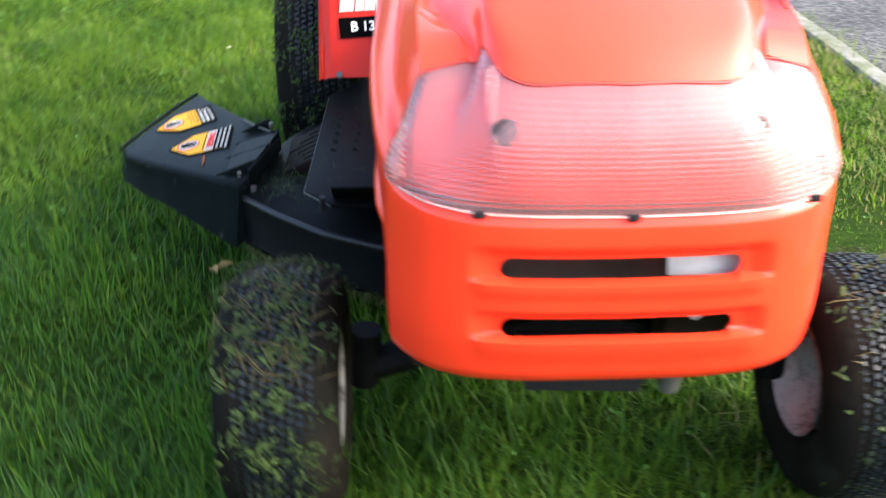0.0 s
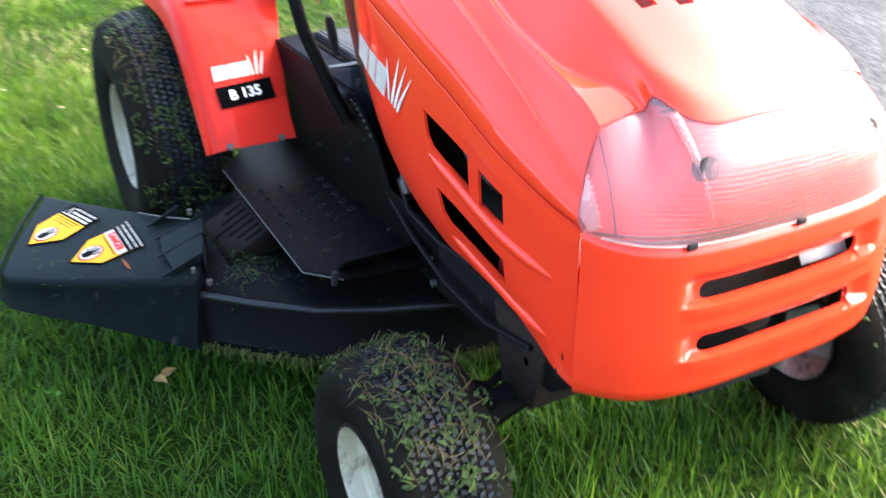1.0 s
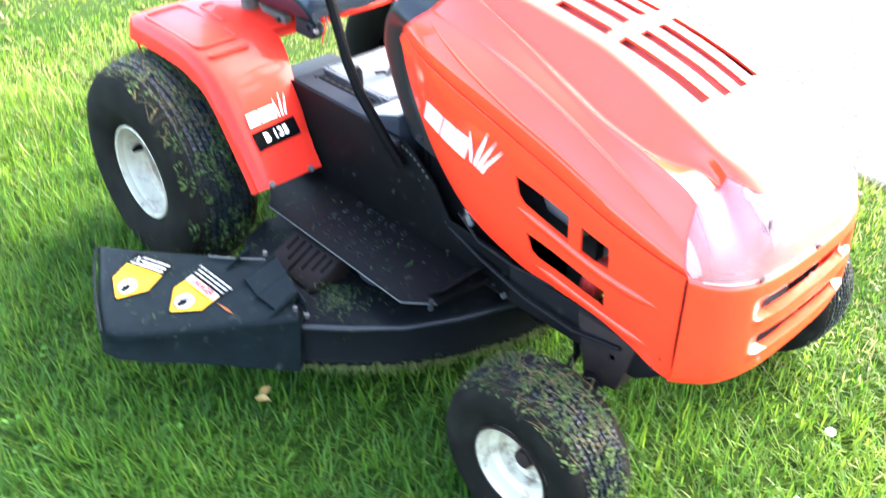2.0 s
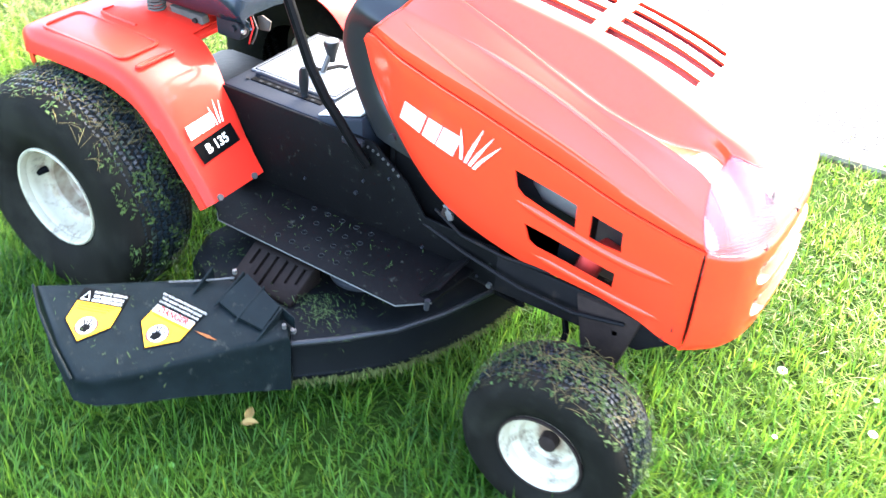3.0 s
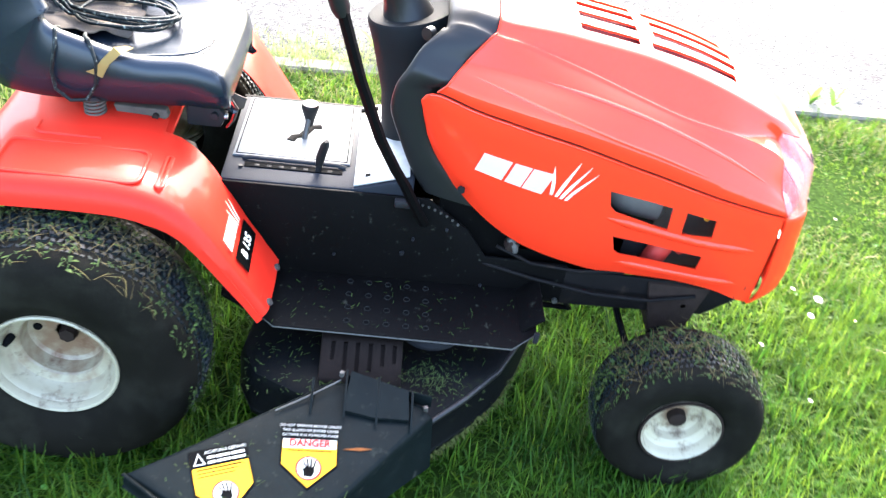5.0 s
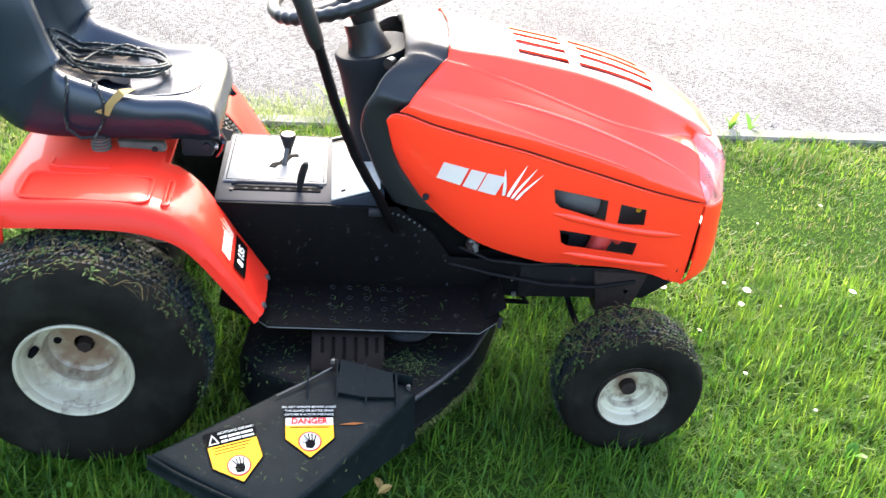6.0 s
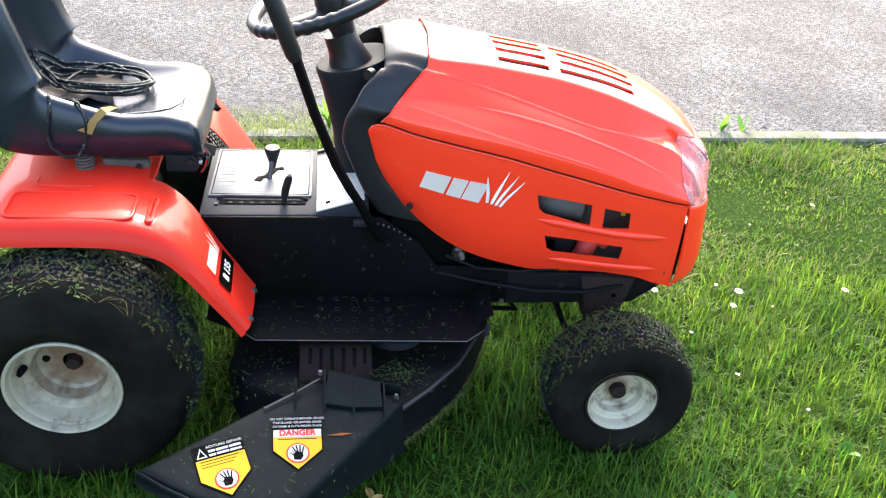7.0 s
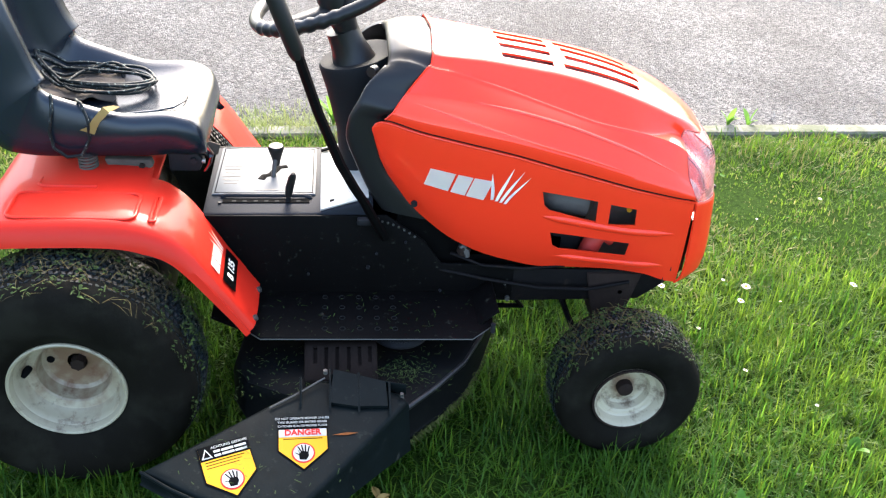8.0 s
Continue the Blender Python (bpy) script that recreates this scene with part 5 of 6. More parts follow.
part("pulley", lathe([(0.0, 0.012), (0.05, 0.012), (0.062, 0.006), (0.055, 0.0), (0.062, -0.006), (0.062, -0.012)], 0, 0, 0, 28), DARK, deck).matrix_basis = Matrix.Translation((0.64, -0.27, 0.245)) @ pose(0, 0, 0, 90, 0, 0)
# lighter glossy bar added to stand in for the highlight on the shoulder
part("deck_edge_sheen", tube([(0.58 + (x - 0.58) * 0.990, y * 0.990, 0.2045) for x, y in DECK[5:11]], 0.0062, 10), COWL, deck, "glossier bar on the deck's shoulder, standing in for its sky highlight")
part("deck_bolt", disc((0.632, -0.467, 0.219), 0.006, 0.008), WORN, deck)
part("deck_link", tube([(0.889, -0.152, 0.257), (0.928, -0.145, 0.207), (0.858, -0.131, 0.199)], 0.007, 6), BLACK_MET, deck)


def chute_z(x, y):
    return 0.240 + 0.20 * (y + 0.5) - 0.04 * (x - 0.5)


CH_TOP = [(0.470, -0.440), (0.560, -0.450), (0.630, -0.472), (0.646, -0.492), (0.598, -0.548), (0.522, -0.636), (0.466, -0.698), (0.418, -0.742), (0.385, -0.757), (0.300, -0.722), (0.161, -0.648), (0.226, -0.606), (0.360, -0.515)]
CH_LOW = [(0.470, -0.440), (0.560, -0.450), (0.640, -0.478), (0.652, -0.505), (0.604, -0.558), (0.530, -0.645), (0.474, -0.706), (0.424, -0.750), (0.386, -0.765), (0.298, -0.728), (0.158, -0.650), (0.226, -0.606), (0.360, -0.515)]


def chute_bm():
    cx, cy = 0.425, -0.60
    rows = []
    ring = lambda f: [(cx + (x - cx) * f, cy + (y - cy) * f) for x, y in CH_TOP]
    for f, dz in ((0.0, 0.0), (0.5, 0.0), (0.90, 0.0), (0.955, -0.0012), (0.98, -0.0045), (0.993, -0.010), (0.999, -0.018), (1.0, -0.028)):
        rows.append([(x, y, chute_z(x, y) + dz) for x, y in ring(f)])
    depth = [0.02, 0.02, 0.095, 0.112, 0.093, 0.061, 0.048, 0.040, 0.034, 0.025, 0.016, 0.012, 0.012]
    rows.append([(lx, ly, chute_z(lx, ly) - 0.028 - max(0.004, d * 0.95 - 0.016)) for (lx, ly), d in zip(CH_LOW, depth)])
    return thicken(loft(rows, closed=True), 0.004)


chute = part("discharge_chute", chute_bm(), CHUTE, tractor, "dark grey plastic discharge chute with warning stickers", 50)
part("chute_lip", tube([(x, y, chute_z(x, y) - 0.001) for x, y in ((0.163, -0.650), (0.217, -0.684), (0.257, -0.704), (0.305, -0.727), (0.350, -0.745), (0.385, -0.759))], 0.0032, 8), CHUTE, chute, "turned outer lip of the chute")
for k, (x, y, l) in enumerate(((0.437, -0.484, 0.045), (0.493, -0.472, 0.065), (0.548, -0.480, 0.065), (0.607, -0.497, 0.055))):
    z = chute_z(x, y)
    part("chute_rib", prism([(y + l * 0.55, z + 0.026), (y - l * 0.75, z - 0.002), (y + l * 0.55, z - 0.004)], "x", x - 0.002, x + 0.002, 0.0006), CHUTE, chute)
hp = [(0.500, -0.436), (0.600, -0.464), (0.603, -0.514), (0.545, -0.516), (0.492, -0.507)]
bm = loft([[(x, y, chute_z(x, y) + 0.004) for x, y in hp], [(x, y, chute_z(x, y) + (0.017 if y > -0.48 else 0.009)) for x, y in hp]], closed=True)
bm.faces.new(list(bm.verts)[5:10])
bmesh.ops.recalc_face_normals(bm, faces=bm.faces)
part("hinge_plate", bm, CHUTE, chute, "grey hinge plate of the chute", 20)
part("hinge_rod", tube([(0.380, -0.517, 0.246), (0.430, -0.486, 0.252), (0.483, -0.452, 0.262)], 0.0016, 8), WORN, chute, "thin bare steel hinge rod")
part("hinge_flange", prism([(0.495, -0.434), (0.640, -0.470), (0.641, -0.473), (0.496, -0.437)], "z", 0.232, 0.258, 0.0008), CHUTE, chute)
part("chute_bolt", disc((0.484, -0.451, 0.276), 0.0045, 0.008), WORN, chute)
part("chute_bolt", disc((0.631, -0.489, 0.246), 0.004, 0.008), WORN, chute)


def sticker(points, lift, mat, parent, name, label=""):
    bm = bmesh.new()
    f = bm.faces.new([bm.verts.new((x, y, chute_z(x, y) + 0.002 + lift)) for x, y in points])
    bmesh.ops.recalc_face_normals(bm, faces=bm.faces)
    bmesh.ops.solidify(bm, geom=[f], thickness=0.0005)
    bmesh.ops.recalc_face_normals(bm, faces=bm.faces)
    return part(name, bm, mat, parent, label)


def warning_sticker(cx, cy, ang, head, head_label):
    """A pentagon label, 0.09 m wide, with a head of print, a yellow body and a round sign."""
    c, s = math.cos(radians(ang)), math.sin(radians(ang))
    to = lambda pts: [(cx + x * c - y * s, cy + x * s + y * c) for x, y in pts]
    sticker(to([(-0.0465, 0.0535), (0.0465, 0.0535), (0.0465, -0.0215), (0.0, -0.0635), (-0.0465, -0.0215)]), -0.0006, INK, chute, "sticker_border", "thin black sticker border")
    sticker(to([(-0.044, 0.052), (0.044, 0.052), (0.044, -0.020), (0.0, -0.060), (-0.044, -0.020)]), 0.0, YELLOW, chute, "warning_sticker", "yellow pentagon warning sticker")
    sticker(to([(-0.044, 0.0525), (0.0445, 0.0525), (0.0445, 0.0225), (-0.044, 0.0225)]), 0.0006, head, chute, "sticker_head", head_label)
    ring = [(0.0215 * math.cos(a), -0.027 + 0.0215 * math.sin(a)) for a in (2 * math.pi * i / 20 for i in range(20))]
    sticker(to(ring), 0.0006, INK_RED, chute, "sign_ring")
    sticker(to([(x * 0.86, (y + 0.026) * 0.86 - 0.026) for x, y in ring]), 0.0012, PRINT, chute, "sign_disc")
    palm = [(-0.007, -0.041), (0.005, -0.042), (0.010, -0.034), (0.009, -0.026), (-0.003, -0.024), (-0.008, -0.030)]
    sticker(to(palm), 0.0018, INK, chute, "sign_palm")
    for x0, y0, x1, y1 in ((-0.003, -0.026, -0.010, -0.014), (0.000, -0.026, -0.003, -0.011), (0.004, -0.026, 0.004, -0.011), (0.008, -0.027, 0.011, -0.014), (-0.007, -0.032, -0.014, -0.027)):
        sticker(to([(x0 - 0.0014, y0), (x0 + 0.0014, y0), (x1 + 0.0012, y1), (x1 - 0.0012, y1)]), 0.0018, INK, chute, "sign_finger")
    return to


def sticker_frame(cx, cy, ang, x, y):
    """Where print stands on a sticker, x and y from its middle."""
    c, t = math.cos(radians(ang)), math.sin(radians(ang))
    m = Matrix((Vector((c, t, 0.20 * t - 0.04 * c)), Vector((-t, c, 0.20 * c + 0.04 * t)), Vector((0.04, -0.20, 1)))).transposed().to_4x4()
    px, py = cx + x * c - y * t, cy + x * t + y * c
    m.translation = (px, py, chute_z(px, py) + 0.0042)
    return m


to2 = warning_sticker(0.4435, -0.5865, 3.0, INK, "black head with white print")
sticker(to2([(-0.0435, 0.0235), (0.0435, 0.0235), (0.0435, 0.0075), (-0.0435, 0.0075)]), 0.0010, PRINT, chute, "danger_band", "white band with a red warning word")
for k, (text, size) in enumerate((("DO NOT OPERATE MOWER UNLESS", 0.0062), ("THIS GUARD OR ENTIRE GRASS", 0.0064), ("CATCHER IS IN ITS PROPER PLACE", 0.0059))):
    words("print", text, size, sticker_frame(0.4435, -0.5865, 3.0, 0, 0.0470 - 0.0084 * k), PRINT, chute)
words("warning_word", "DANGER", 0.0165, sticker_frame(0.4435, -0.5865, 3.0, 0, 0.0155), INK_RED, chute, "", 0.035)
sticker(to2([(-0.036, 0.0025), (0.036, 0.0025), (0.036, 0.0045), (-0.036, 0.0045)]), 0.0006, INK, chute, "print_bar")
to1 = warning_sticker(0.314, -0.6415, 19.0, INK, "black head with white print")
words("print", "ACHTUNG GEFAHR!", 0.0072, sticker_frame(0.314, -0.6415, 19.0, 0.012, 0.0455), PRINT, chute)
for i in range(2):
    y = 0.0395 - 0.0085 * i
    for x0, x1 in ((-0.018, -0.006), (-0.004, 0.018), (0.020, 0.041)):
        sticker(to1([(x0, y - 0.0045), (x1, y - 0.0045), (x1, y), (x0, y)]), 0.0012, PRINT, chute, "print_bar")
sticker(to1([(-0.041, 0.0265), (-0.0215, 0.0265), (-0.0312, 0.0475)]), 0.0012, PRINT, chute, "warning_triangle")
sticker(to1([(-0.0375, 0.0285), (-0.0250, 0.0285), (-0.0312, 0.0425)]), 0.0018, INK, chute, "triangle_middle")
for i in range(3):
    y = 0.019 - 0.006 * i
    sticker(to1([(-0.037, y - 0.0016), (0.033 - 0.006 * i, y - 0.0016), (0.033 - 0.006 * i, y), (-0.037, y)]), 0.0006, INK, chute, "print_bar")
sticker([(0.497, -0.574), (0.525, -0.568), (0.545, -0.569), (0.525, -0.574)], 0.0, STREAK, chute, "rust_streak", "orange rust streak")

# ---- things on the tractor ----
def rope():
    pts = []
    for i in range(900):
        t = i / 900
        a = t * 2 * math.pi * 7.0 + 0.6 * noise.noise((t * 7, 4, 1))
        w = [noise.noise((t * f, o, 3)) for f, o in ((7, 0), (7, 5), (22, 2), (22, 8), (60, 3), (60, 9))]
        rx, ry = 0.104 + 0.060 * w[0], 0.052 + 0.050 * w[1]
        x = 0.020 + rx * math.cos(a) + 0.045 * w[1] + 0.028 * w[2] + 0.005 * w[4]
        y = 0.040 + ry * math.sin(a) - 0.25 * (x - 0.02) * 0.5 + 0.035 * w[0] + 0.028 * w[3] + 0.005 * w[5]
        x, y = min(x, 0.150), max(-0.085, min(0.105, y))
        z = 0.6585 + 0.014 * t + 0.010 * (0.5 + w[2]) + max(0, -x - 0.06) * 0.75 + max(0, abs(y - 0.005) - 0.085) * 0.5
        pts.append((x, y, z))
    ob = part("rope", tube(pts, 0.0034, 6), ROPE, None, "", 180)
    loop = [(-0.050, -0.077, 0.680), (-0.040, -0.120, 0.702), (-0.030, -0.150, 0.714), (-0.028, -0.170, 0.690), (-0.037, -0.173, 0.648), (-0.034, -0.173, 0.615), (-0.012, -0.172, 0.595), (0.016, -0.172, 0.599), (0.034, -0.173, 0.631), (0.037, -0.173, 0.672), (0.024, -0.156, 0.702), (0.010, -0.130, 0.694), (-0.005, -0.080, 0.676)]
    fine = []
    for i in range(len(loop) - 1):
        for k in range(5):
            fine.append(tuple(Vector(loop[i]).lerp(Vector(loop[i + 1]), k / 5)))
    part("hanging_loop", tube(fine, 0.0032, 6), ROPE, ob, "", 180)
    return tagged(ob, "coiled dark braided rope lying on the seat, one loop hanging down", "rope")


rope()


def crumpled(name, cx, cy, cz, sx, sy, seed, mat, label, category):
    rows = []
    for i in range(15):
        row = []
        for j in range(13):
            u, v = i / 14 - 0.5, j / 12 - 0.5
            r = 1 + 0.3 * noise.noise((u * 4, v * 4, seed))
            row.append((cx + sx * u * r, cy + sy * v * r, cz + 0.012 * (0.5 + noise.noise((u * 5, v * 5, seed + 3))) + 0.004))
        rows.append(row)
    return tagged(part(name, thicken(loft(rows), 0.002), mat, None, "", 60), label, category)


crumpled("cloth", -0.030, 0.040, 0.648, 0.165, 0.145, 2.0, CLOTH, "crumpled brown-grey cloth under the rope on the seat", "cloth")
tag = loft([[(0.080, -0.140, 0.6905), (0.092, -0.142, 0.6890)], [(0.064, -0.158, 0.6950), (0.076, -0.163, 0.6860)], [(0.046, -0.171, 0.6760), (0.058, -0.172, 0.6690)], [(0.034, -0.174, 0.6600), (0.050, -0.174, 0.6540)], [(0.020, -0.175, 0.6540), (0.046, -0.175, 0.6450)]])
tagged(part("dry_leaf", thicken(tag, 0.001), STRAW, None), "curled yellow dry leaf on the seat's edge", "leaf")


# ---- lawn ----
def blade_mesh(name, x, y, z, length, width, lean, heading, mat, curl=0.5):
    """Bent four-piece blades from arrays of feet, sizes, leans and headings."""
    n = len(x)
    dx, dy = np.cos(heading), np.sin(heading)
    px, py = -dy, dx
    v = np.zeros((n, 7, 3))
    cx, cy, cz, before = x, y, z, 0.0
    for k, (t, w) in enumerate(((0.0, 0.7), (0.36, 1.0), (0.70, 0.8), (1.0, 0.0))):
        a = lean * (1 + curl * t)
        step = length * (t - before)
        cx, cy, cz, before = cx + dx * step * np.sin(a), cy + dy * step * np.sin(a), cz + step * np.cos(a), t
        if k < 3:
            for s, side in ((0, -1), (1, 1)):
                v[:, k * 2 + s, 0] = cx + px * width * w * side * 0.5
                v[:, k * 2 + s, 1] = cy + py * width * w * side * 0.5
                v[:, k * 2 + s, 2] = cz
        else:
            v[:, 6, 0], v[:, 6, 1], v[:, 6, 2] = cx, cy, cz
    base = (np.arange(n) * 7)[:, None]
    loops = np.concatenate([base + np.array([[0, 1, 3, 2]]), base + np.array([[2, 3, 5, 4]]), base + np.array([[4, 5, 6]])], axis=1).ravel()
    starts = (np.arange(n)[:, None] * 11 + np.array([[0, 4, 8]])).ravel()
    me = bpy.data.meshes.new(name)
    me.vertices.add(n * 7)
    me.vertices.foreach_set("co", v.astype(np.float32).ravel())
    me.loops.add(n * 11)
    me.loops.foreach_set("vertex_index", loops.astype(np.int32))
    me.polygons.add(n * 3)
    me.polygons.foreach_set("loop_start", starts.astype(np.int32))
    me.update(calc_edges=True)
    me.materials.append(mat)
    return new(name, me)


rng = np.random.default_rng(4)


def patchy(x, y, scale, seed):
    """Soft random patches over the lawn, about -1 to 1."""
    s = 0
    for k in range(5):
        a = seed * 1.7 + k * 2.4
        s = s + np.sin((x * np.cos(a) + y * np.sin(a)) * scale * (1 + 0.45 * k) + seed * 3 + k) / (1 + 0.3 * k)
    return s / 2.2


def keep_clear(x, y):
    ok = y < KERB_Y + KERB_K * x - 0.006 + 0.014 * np.sin(x * 23) * np.sin(x * 7)
    for cx, cy, hx, hy in ((0.0, 0.382, 0.060, 0.07), (1.115, 0.362, 0.035, 0.045)):
        for s in (-1, 1):
            ok &= ~((abs(x - cx) < hx) & (abs(y - s * cy) < hy))
    return ok


def scatter(n, x0, x1, y0, y1):
    x, y = rng.uniform(x0, x1, n), rng.uniform(y0, y1, n)
    return x, y


def lawn():
    sets = ((390000, -1.6, 3.4, -1.75, 1.30, 0.055, 0.0034), (82000, -5.2, -0.9, -2.6, 0.9, 0.045, 0.0065), (45000, -9.0, 7.0, -6.0, 2.1, 0.055, 0.014), (45000, -1.6, 3.9, 0.26, 1.14, 0.052, 0.0042))
    for n, x0, x1, y0, y1, size, wide in sets:
        x, y = scatter(n, x0, x1, y0, y1)
        c = rng.integers(0, n // 14, n)
        gx, gy = scatter(n // 14, x0, x1, y0, y1)
        tuft = rng.random(n) < 0.55
        x = np.where(tuft, gx[c] + rng.normal(0, 0.012, n), x)
        y = np.where(tuft, gy[c] + rng.normal(0, 0.012, n), y)
        ok = keep_clear(x, y)
        if wide < 0.01:
            away = np.minimum.reduce([x - x0, x1 - x, y - y0, np.full(n, 1.0)])
            ok &= rng.random(n) < away / 0.55
        else:
            ok &= ~((x > -4.6) & (x < 2.5) & (y > -1.4))
        x, y, c, tuft = x[ok], y[ok], c[ok], tuft[ok]
        n = len(x)
        mown = 1 / (1 + np.exp(-(y - 0.36 - 0.05 * np.sin(x * 3)) * 14))
        close = np.exp(-(((KERB_Y + KERB_K * x - y) / 0.07) ** 2))
        tall = 0.10 * close + 1 + 0.30 * patchy(x, y, 5.0, 1.0) - 0.42 * mown
        for wx, wy in ((0.0, -0.40), (1.115, -0.38)):
            tall = tall + 0.55 * np.exp(-(((x - wx) / 0.14) ** 2) - ((y - wy) / 0.10) ** 2)
        length = size * tall * rng.uniform(0.55, 1.45, n)
        lean = np.clip(np.abs(rng.normal(0.80, 0.48, n)) + 0.12 * mown, 0, 1.45)
        heading = np.where(tuft, rng.uniform(0, 2 * np.pi, n // 14 * 20)[c] + rng.normal(0, 1.3, n), rng.uniform(0, 2 * np.pi, n))
        width = wide * rng.uniform(0.5, 1.25, n)
        # uncut grass round the tractor; its darker colour also stands for the tractor's shade
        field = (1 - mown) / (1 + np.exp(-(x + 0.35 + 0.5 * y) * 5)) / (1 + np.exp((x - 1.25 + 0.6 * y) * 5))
        lush_shaded = rng.random(n) < 0.9 * field + 0.12 * patchy(x, y, 4.0, 7.0)
        length = np.where(lush_shaded, length * 1.12, length)
        dry = ~lush_shaded & (rng.random(n) < 0.85 / (1 + np.exp((x + 1.25 - 0.35 * y) * 4)) * np.clip(0.65 + patchy(x, y, 3.0, 2.0), 0, 1) + 0.20 * mown)
        fresh = ~lush_shaded & ~dry
        for pick, mat, label in ((dry, DRY, "dry straw-coloured patches in the lawn"), (fresh, GRASS, "short uneven lawn grass, fresh green, growing in tufts"), (lush_shaded, LUSH_SHADED, "longer uncut grass round the tractor, darker green also for the tractor's shade")):
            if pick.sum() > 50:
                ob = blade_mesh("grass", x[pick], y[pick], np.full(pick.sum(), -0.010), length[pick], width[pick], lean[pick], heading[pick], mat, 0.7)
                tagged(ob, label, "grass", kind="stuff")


lawn()


def clover():
    n = 3600
    x, y = scatter(n, -3.2, 2.8, -1.75, 1.3)
    ok = keep_clear(x, y) & (patchy(x, y, 3.1, 5.0) + rng.normal(0, 0.35, n) > 0.25)
    x, y = x[ok], y[ok]
    n = len(x)
    verts, faces = [], []
    for i in range(n):
        r = rng.uniform(0.003, 0.0072)
        tilt, head = rng.uniform(0, 0.9), rng.uniform(0, 6.28)
        z = rng.uniform(0.018, 0.045)
        m = Matrix.Translation((x[i], y[i], z)) @ Euler((tilt, 0, head)).to_matrix().to_4x4()
        k = len(verts)
        verts.append(m @ Vector((0, 0, -0.002)))
        for j in range(6):
            a = j * math.pi / 3
            verts.append(m @ Vector((r * math.cos(a), r * (0.8 + 0.2 * (j % 2)) * math.sin(a), 0.001 * (j % 2))))
        for j in range(6):
            faces.append((k, k + 1 + j, k + 1 + (j + 1) % 6))
    me = bpy.data.meshes.new("clover")
    me.from_pydata(verts, [], faces)
    me.materials.append(CLOVER)
    tagged(new("clover", me), "small round clover and weed leaves in the lawn", "clover", kind="stuff")


clover()


def clippings():
    """Cut grass stuck to the tyres, the deck and the footboard."""
    rnd = np.random.default_rng(9)
    for cx, cy, cz, radius, width, n, name in ((1.115, -0.362, 0.163, 0.161, 0.145, 2900, "front tyre"), (0.0, -0.382, 0.248, 0.250, 0.184, 5200, "rear tyre"), (1.115, 0.362, 0.163, 0.161, 0.145, 700, "front tyre")):
        a = rnd.uniform(-0.6, 3.5, n)
        y = np.clip(np.where(rnd.random(n) < 0.6, rnd.normal(0, 0.24, n), rnd.uniform(-0.49, 0.49, n)), -0.49, 0.49) * width
        r = radius + 0.003 - 0.075 * (np.abs(y) / width) ** 3 * 2 * radius / 0.2
        for dry in (False, True):
            verts, faces = [], []
            for i in range(n):
                patch = noise.noise((a[i] * 5, y[i] * 45, radius * 30))
                if dry != (i % 7 == 0 and 0.7 < a[i] < 2.6) or (not dry and patch < 0.15 * rnd.normal() - 0.05 + 0.10 * abs(a[i] - 1.7)):
                    continue
                p = Vector((cx + r[i] * math.cos(a[i]), cy + y[i], cz + r[i] * math.sin(a[i])))
                nrm = Vector((math.cos(a[i]), 0, math.sin(a[i])))
                d = (Vector((0, 1, 0)) * rnd.normal() + nrm.cross(Vector((0, 1, 0))) * rnd.normal()).normalized()
                s = nrm.cross(d)
                l, w = rnd.uniform(0.003, 0.009) + 0.014 * rnd.random() ** 3, rnd.uniform(0.0004, 0.0011) + 0.0034 * rnd.random() ** 4
                if dry:
                    l, w = l + rnd.uniform(0.012, 0.035), rnd.uniform(0.0004, 0.0008)
                k = len(verts)
                lift = nrm * rnd.uniform(0, 0.006 if not dry else 0.012)
                verts += [p - d * l * 0.5 - s * w * 0.6, p - d * l * 0.5 + s * w * 0.6, p + s * w + lift, p - s * w + lift, p + d * l * 0.5 + lift * 0.4 + s * rnd.uniform(-0.003, 0.003)]
                faces += [(k, k + 1, k + 2, k + 3), (k + 3, k + 2, k + 4)]
            me = bpy.data.meshes.new("clippings")
            me.from_pydata(verts, [], faces)
            me.materials.append(STALK if dry else CLIP)
            tagged(new("clippings", me), ("dry brown stalks matted on the " if dry else "green grass clippings stuck all over the ") + name, "clippings", kind="stuff")
    verts, faces = [], []
    for i in range(700):
        if i < 300:
            x, y, z = rnd.uniform(0.31, 0.75), rnd.uniform(-0.47, -0.31), 0.227
        elif i < 480:
            x, y, z = rnd.normal(0.635, 0.030), rnd.normal(-0.400, 0.020), 0.226 + rnd.uniform(0, 0.014)
        elif i < 560:
            x, y, z = rnd.uniform(0.35, 0.80), rnd.uniform(-0.350, -0.20), 0.2870
        else:
            x, y = rnd.uniform(0.22, 0.60), rnd.uniform(-0.70, -0.46)
            if y < -0.635 - (x - 0.161) * 0.48 and x < 0.40 or x > 0.505 - (y + 0.636) * 0.86 or y > -0.52 + (x - 0.36) * 0.6:
                continue
            z = chute_z(x, y) + 0.0045
        a, l, w = rnd.uniform(0, 6.28), rnd.uniform(0.002, 0.007) + 0.012 * rnd.random() ** 4, rnd.uniform(0.0003, 0.0007)
        d, s = Vector((math.cos(a), math.sin(a), 0)), Vector((-math.sin(a), math.cos(a), 0))
        p = Vector((x, y, z))
        k = len(verts)
        up = Vector((0, 0, rnd.uniform(0, 0.004)))
        verts += [p - d * l / 2 - s * w, p - d * l / 2 + s * w, p + d * l / 2 + s * w + up, p + d * l / 2 - s * w + up]
        faces.append((k, k + 1, k + 2, k + 3))
    me = bpy.data.meshes.new("clippings")
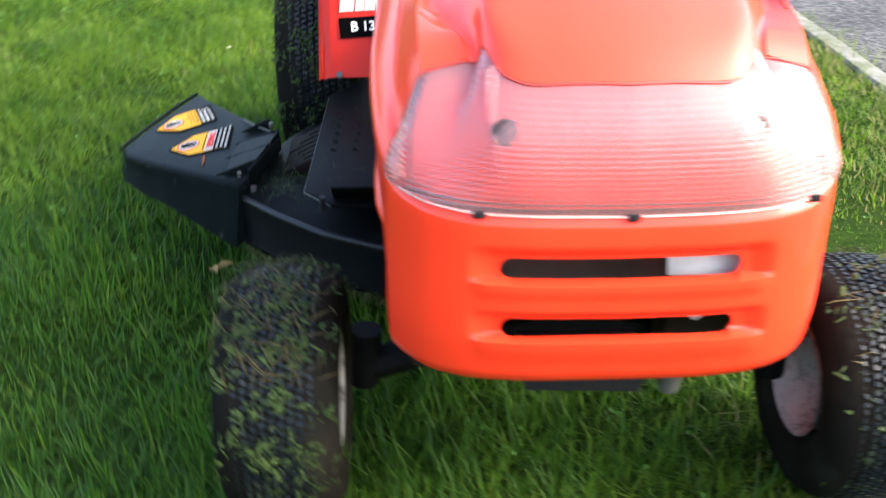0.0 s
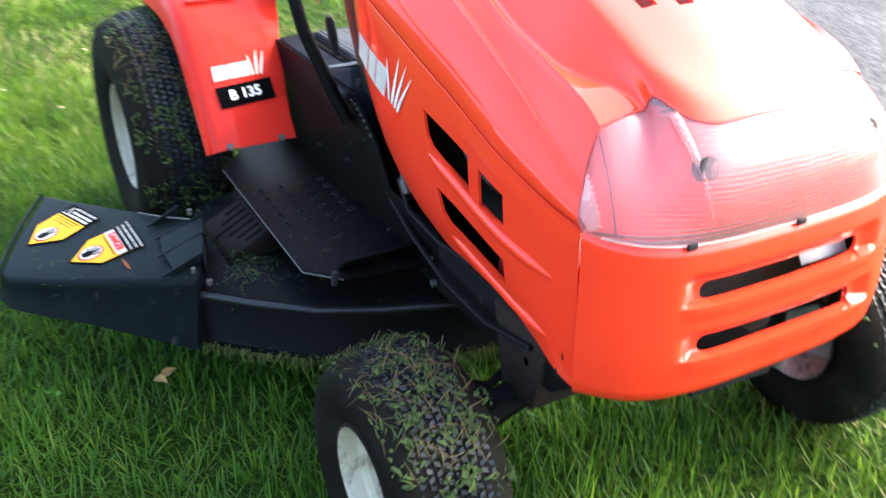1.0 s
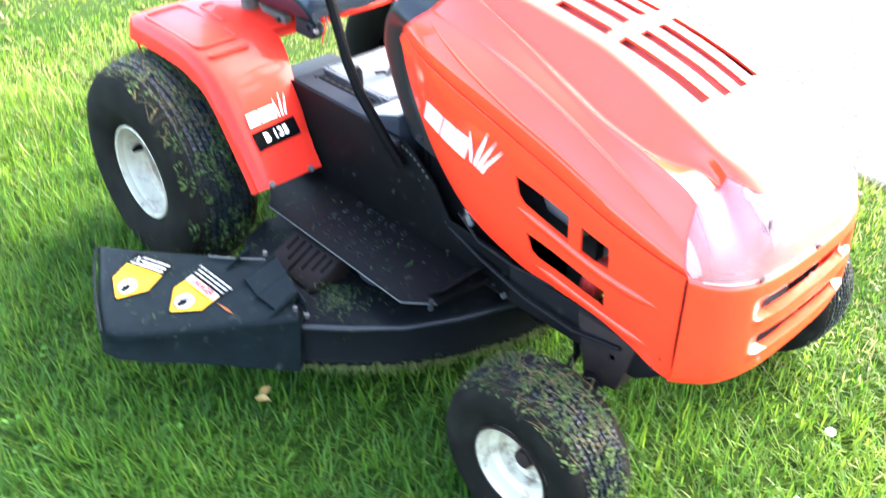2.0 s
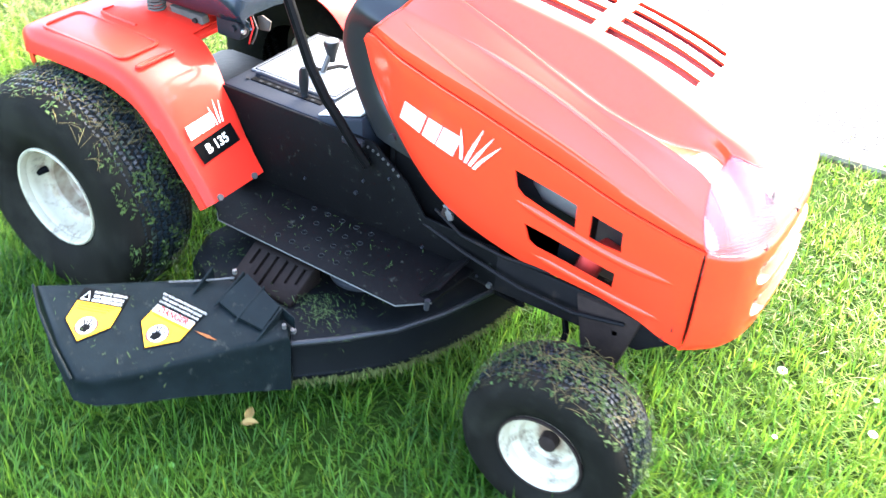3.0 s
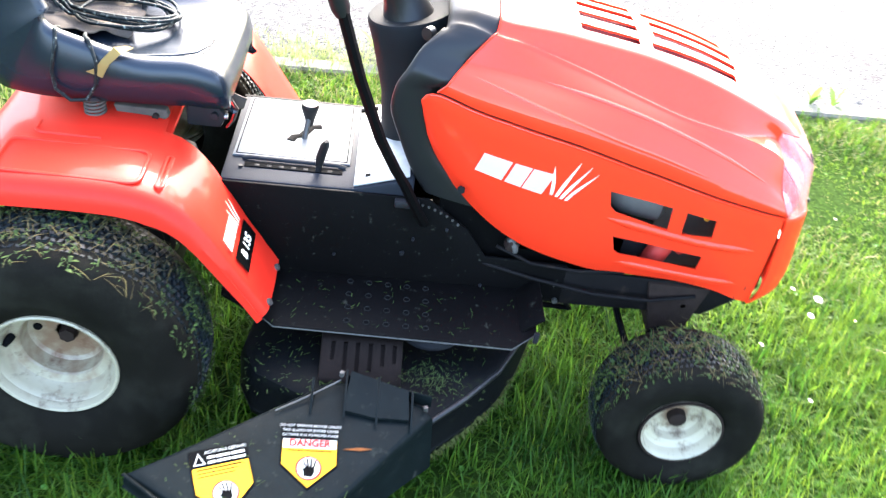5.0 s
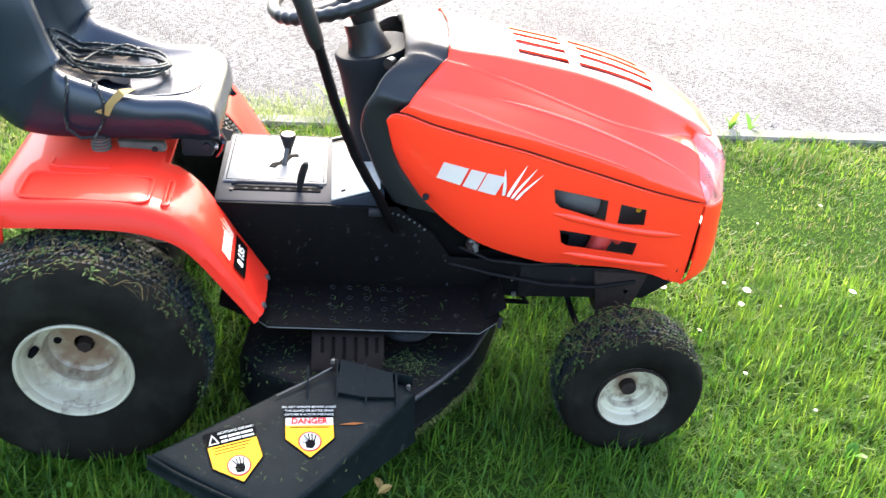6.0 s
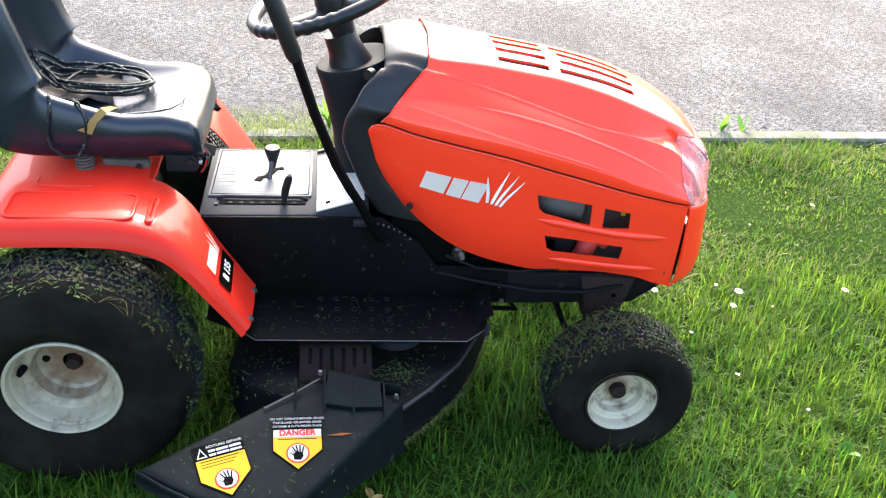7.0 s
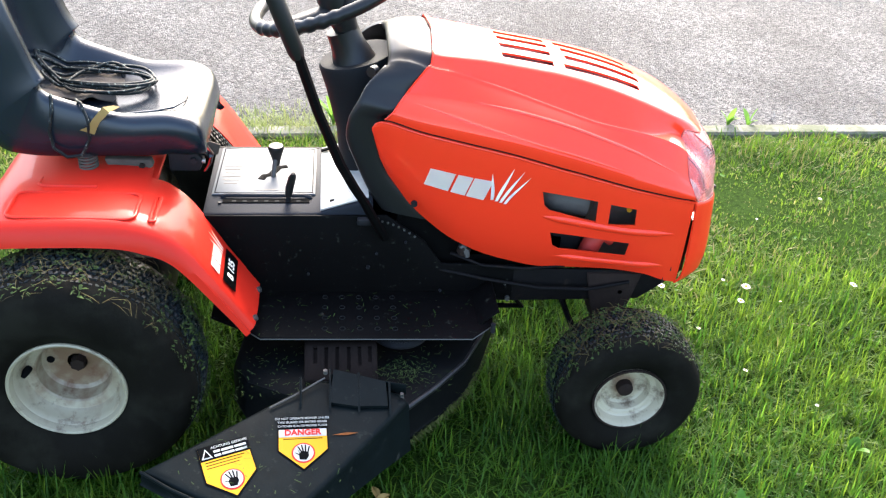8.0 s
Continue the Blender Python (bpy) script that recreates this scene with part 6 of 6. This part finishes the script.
    me.from_pydata(verts, [], faces)
    me.materials.append(CLIP)
    tagged(new("clippings", me), "dry grass clippings scattered on the deck and footboard", "clippings", kind="stuff")
    n = 5200
    t = rnd.uniform(0, 1, n)
    seg = np.array(DECK[3:])
    f = t * (len(seg) - 1)
    i0 = np.minimum(f.astype(int), len(seg) - 2)
    q = seg[i0] + (seg[i0 + 1] - seg[i0]) * (f - i0)[:, None]
    deep = rnd.uniform(0, 1, n) ** 1.5
    ob = blade_mesh("clippings", q[:, 0] - 0.002 - 0.008 * deep, q[:, 1] + 0.002 + 0.008 * deep, 0.126 - 0.024 * deep, 0.006 + 0.022 * rnd.uniform(0, 1, n) ** 2.0, rnd.uniform(0.001, 0.003, n), rnd.normal(1.9, 0.5, n), rnd.uniform(0, 6.28, n), CAKED, 0.05)
    tagged(ob, "matted olive clippings caked under the deck's rim", "clippings", kind="stuff")


clippings()


# ---- daisies, weeds and fallen leaves ----
def daisy():
    thing = tagged(new("daisy"), "small white daisy with a yellow eye in the grass", "daisy", "daisies in the lawn")
    part("stem", tube([(0, 0, -0.02), (0.003, 0, 0.02), (0, 0, 0.045)], 0.0011, 5), WEED, thing)
    bm = bmesh.new()
    for i in range(13):
        a = 2 * math.pi * i / 13
        c, s = math.cos(a), math.sin(a)
        p = lambda r, w, z: bm.verts.new((c * r - s * w, s * r + c * w, z))
        bm.faces.new((p(0.003, -0.0010, 0.046), p(0.009, -0.0022, 0.048), p(0.0125, 0.0, 0.0475), p(0.009, 0.0022, 0.048), p(0.003, 0.0010, 0.046)))
    part("petals", bm, PETAL, thing)
    part("eye", disc((0, 0, 0.0475), 0.0038, 0.004, sides=10), YELLOW, thing)
    return thing


first = daisy()
first.matrix_basis = pose(1.617, 0.159, 0, 8, 0, 0)
for x, y, s, r in ((1.580, 0.104, 0.95, 40), (1.932, 0.171, 1.1, 80), (1.569, 0.205, 0.55, 10), (1.694, 0.088, 0.5, 200), (1.483, -0.191, 0.6, 120), (1.618, -0.315, 0.45, 300), (1.384, 0.180, 1.0, 20), (1.420, -0.018, 0.6, 90), (2.054, 0.659, 0.7, 50), (1.796, 0.535, 0.4, 0), (-0.910, -0.474, 0.8, 0), (-1.171, -0.610, 0.7, 70), (-0.779, -0.753, 0.6, 110), (-1.502, -0.317, 0.8, 200), (2.070, -0.274, 0.6, 33)):
    copy_thing(first, pose(x, y, 0, 10, 0, r)).scale = (s * 0.85, s * 0.85, 0.8)


def leafy(name, x, y, leaves, height, width, label, category, seed, mat=WEED):
    rnd = random.Random(seed)
    thing = tagged(new(name), label, category)
    thing.matrix_basis = pose(x, y, 0)
    for i in range(leaves):
        h = rnd.uniform(0.6, 1.0) * height
        a = rnd.uniform(0, 6.28)
        lean = rnd.uniform(0.15, 0.6)
        rows = []
        for k in range(9):
            t = k / 8
            w = width * math.sin(math.pi * min(1, 0.06 + t * 0.94)) ** 0.8 * (0.7 + 0.3 * t) + 0.0006
            o, z = h * t * math.sin(lean * (0.5 + t)), h * t * math.cos(lean * (0.5 + t))
            c, s = math.cos(a), math.sin(a)
            rows.append([(c * o - s * w * q, s * o + c * w * q, z + abs(q) * w * 0.35) for q in (-1, -0.5, 0, 0.5, 1)])
        part("leaf", weld(loft(rows), 1e-5), mat, thing)
    return thing


leafy("dock_plant", 1.978, 1.272, 4, 0.11, 0.016, "bright green dock seedling growing at the kerb", "weed", 1)
leafy("dock_plant", 2.060, 1.275, 3, 0.085, 0.013, "bright green dock seedling growing at the kerb", "weed", 2)
leafy("dock_plant", 0.500, 1.250, 5, 0.16, 0.016, "tall green weed at the drive's edge", "weed", 3)
leafy("plantain", 1.640, -0.444, 3, 0.07, 0.014, "plantain leaf flat in the grass", "weed", 4, CLOVER)
leafy("plantain", 1.322, -0.608, 4, 0.06, 0.013, "plantain leaves in the grass", "weed", 8, CLOVER)


def edge_tufts():
    n = 8700
    s = np.concatenate([rng.normal(0.16, 0.36, 6500), rng.uniform(-3.0, 3.5, 2200)])
    d = np.abs(rng.normal(0.0, 0.045, n)) + 0.075 - 0.03 * rng.random(n)
    d[:6500] = np.abs(rng.normal(0, 0.12, 6500)) - 0.02
    keep = np.concatenate([patchy(s[:6500], d[:6500] * 4, 7.0, 9.0) > -0.30, patchy(s[6500:], 0 * s[6500:], 2.3, 3.0) > 0.35])
    s, d = s[keep], d[keep]
    n = len(s)
    x, y = s * RX - d * RY, KERB_Y + s * RY + d * RX
    h = np.where(np.arange(n) < 5000, 0.034, 0.016) * rng.uniform(0.4, 1.5, n)
    ob = blade_mesh("verge_grass", x, y, np.full(n, 0.0), h, rng.uniform(0.0015, 0.0035, n), np.abs(rng.normal(0.6, 0.4, n)), rng.uniform(0, 6.28, n), VERGE, 0.8)
    tagged(ob, "loose pale grass and weeds creeping over the kerb", "grass", kind="stuff")


edge_tufts()
for i, (x, y, r, mat) in enumerate(((0.595, -0.56, 30, STRAW), (0.58, -0.545, 110, STRAW))):
    rows = []
    for k in range(7):
        t = k / 6
        w = 0.0085 * math.sin(math.pi * (0.05 + 0.93 * t))
        rows.append([(0.034 * (t - 0.5), w * q, 0.006 * math.sin(3 * t) + 0.004 * abs(q)) for q in (-1, 0, 1)])
    lf = part("fallen_leaf", weld(loft(rows), 1e-5), mat)
    tagged(lf, "dry pale fallen leaf lying on the grass", "leaf", "fallen leaves")
    lf.matrix_basis = pose(x, y, 0.036, 12, -8, r)
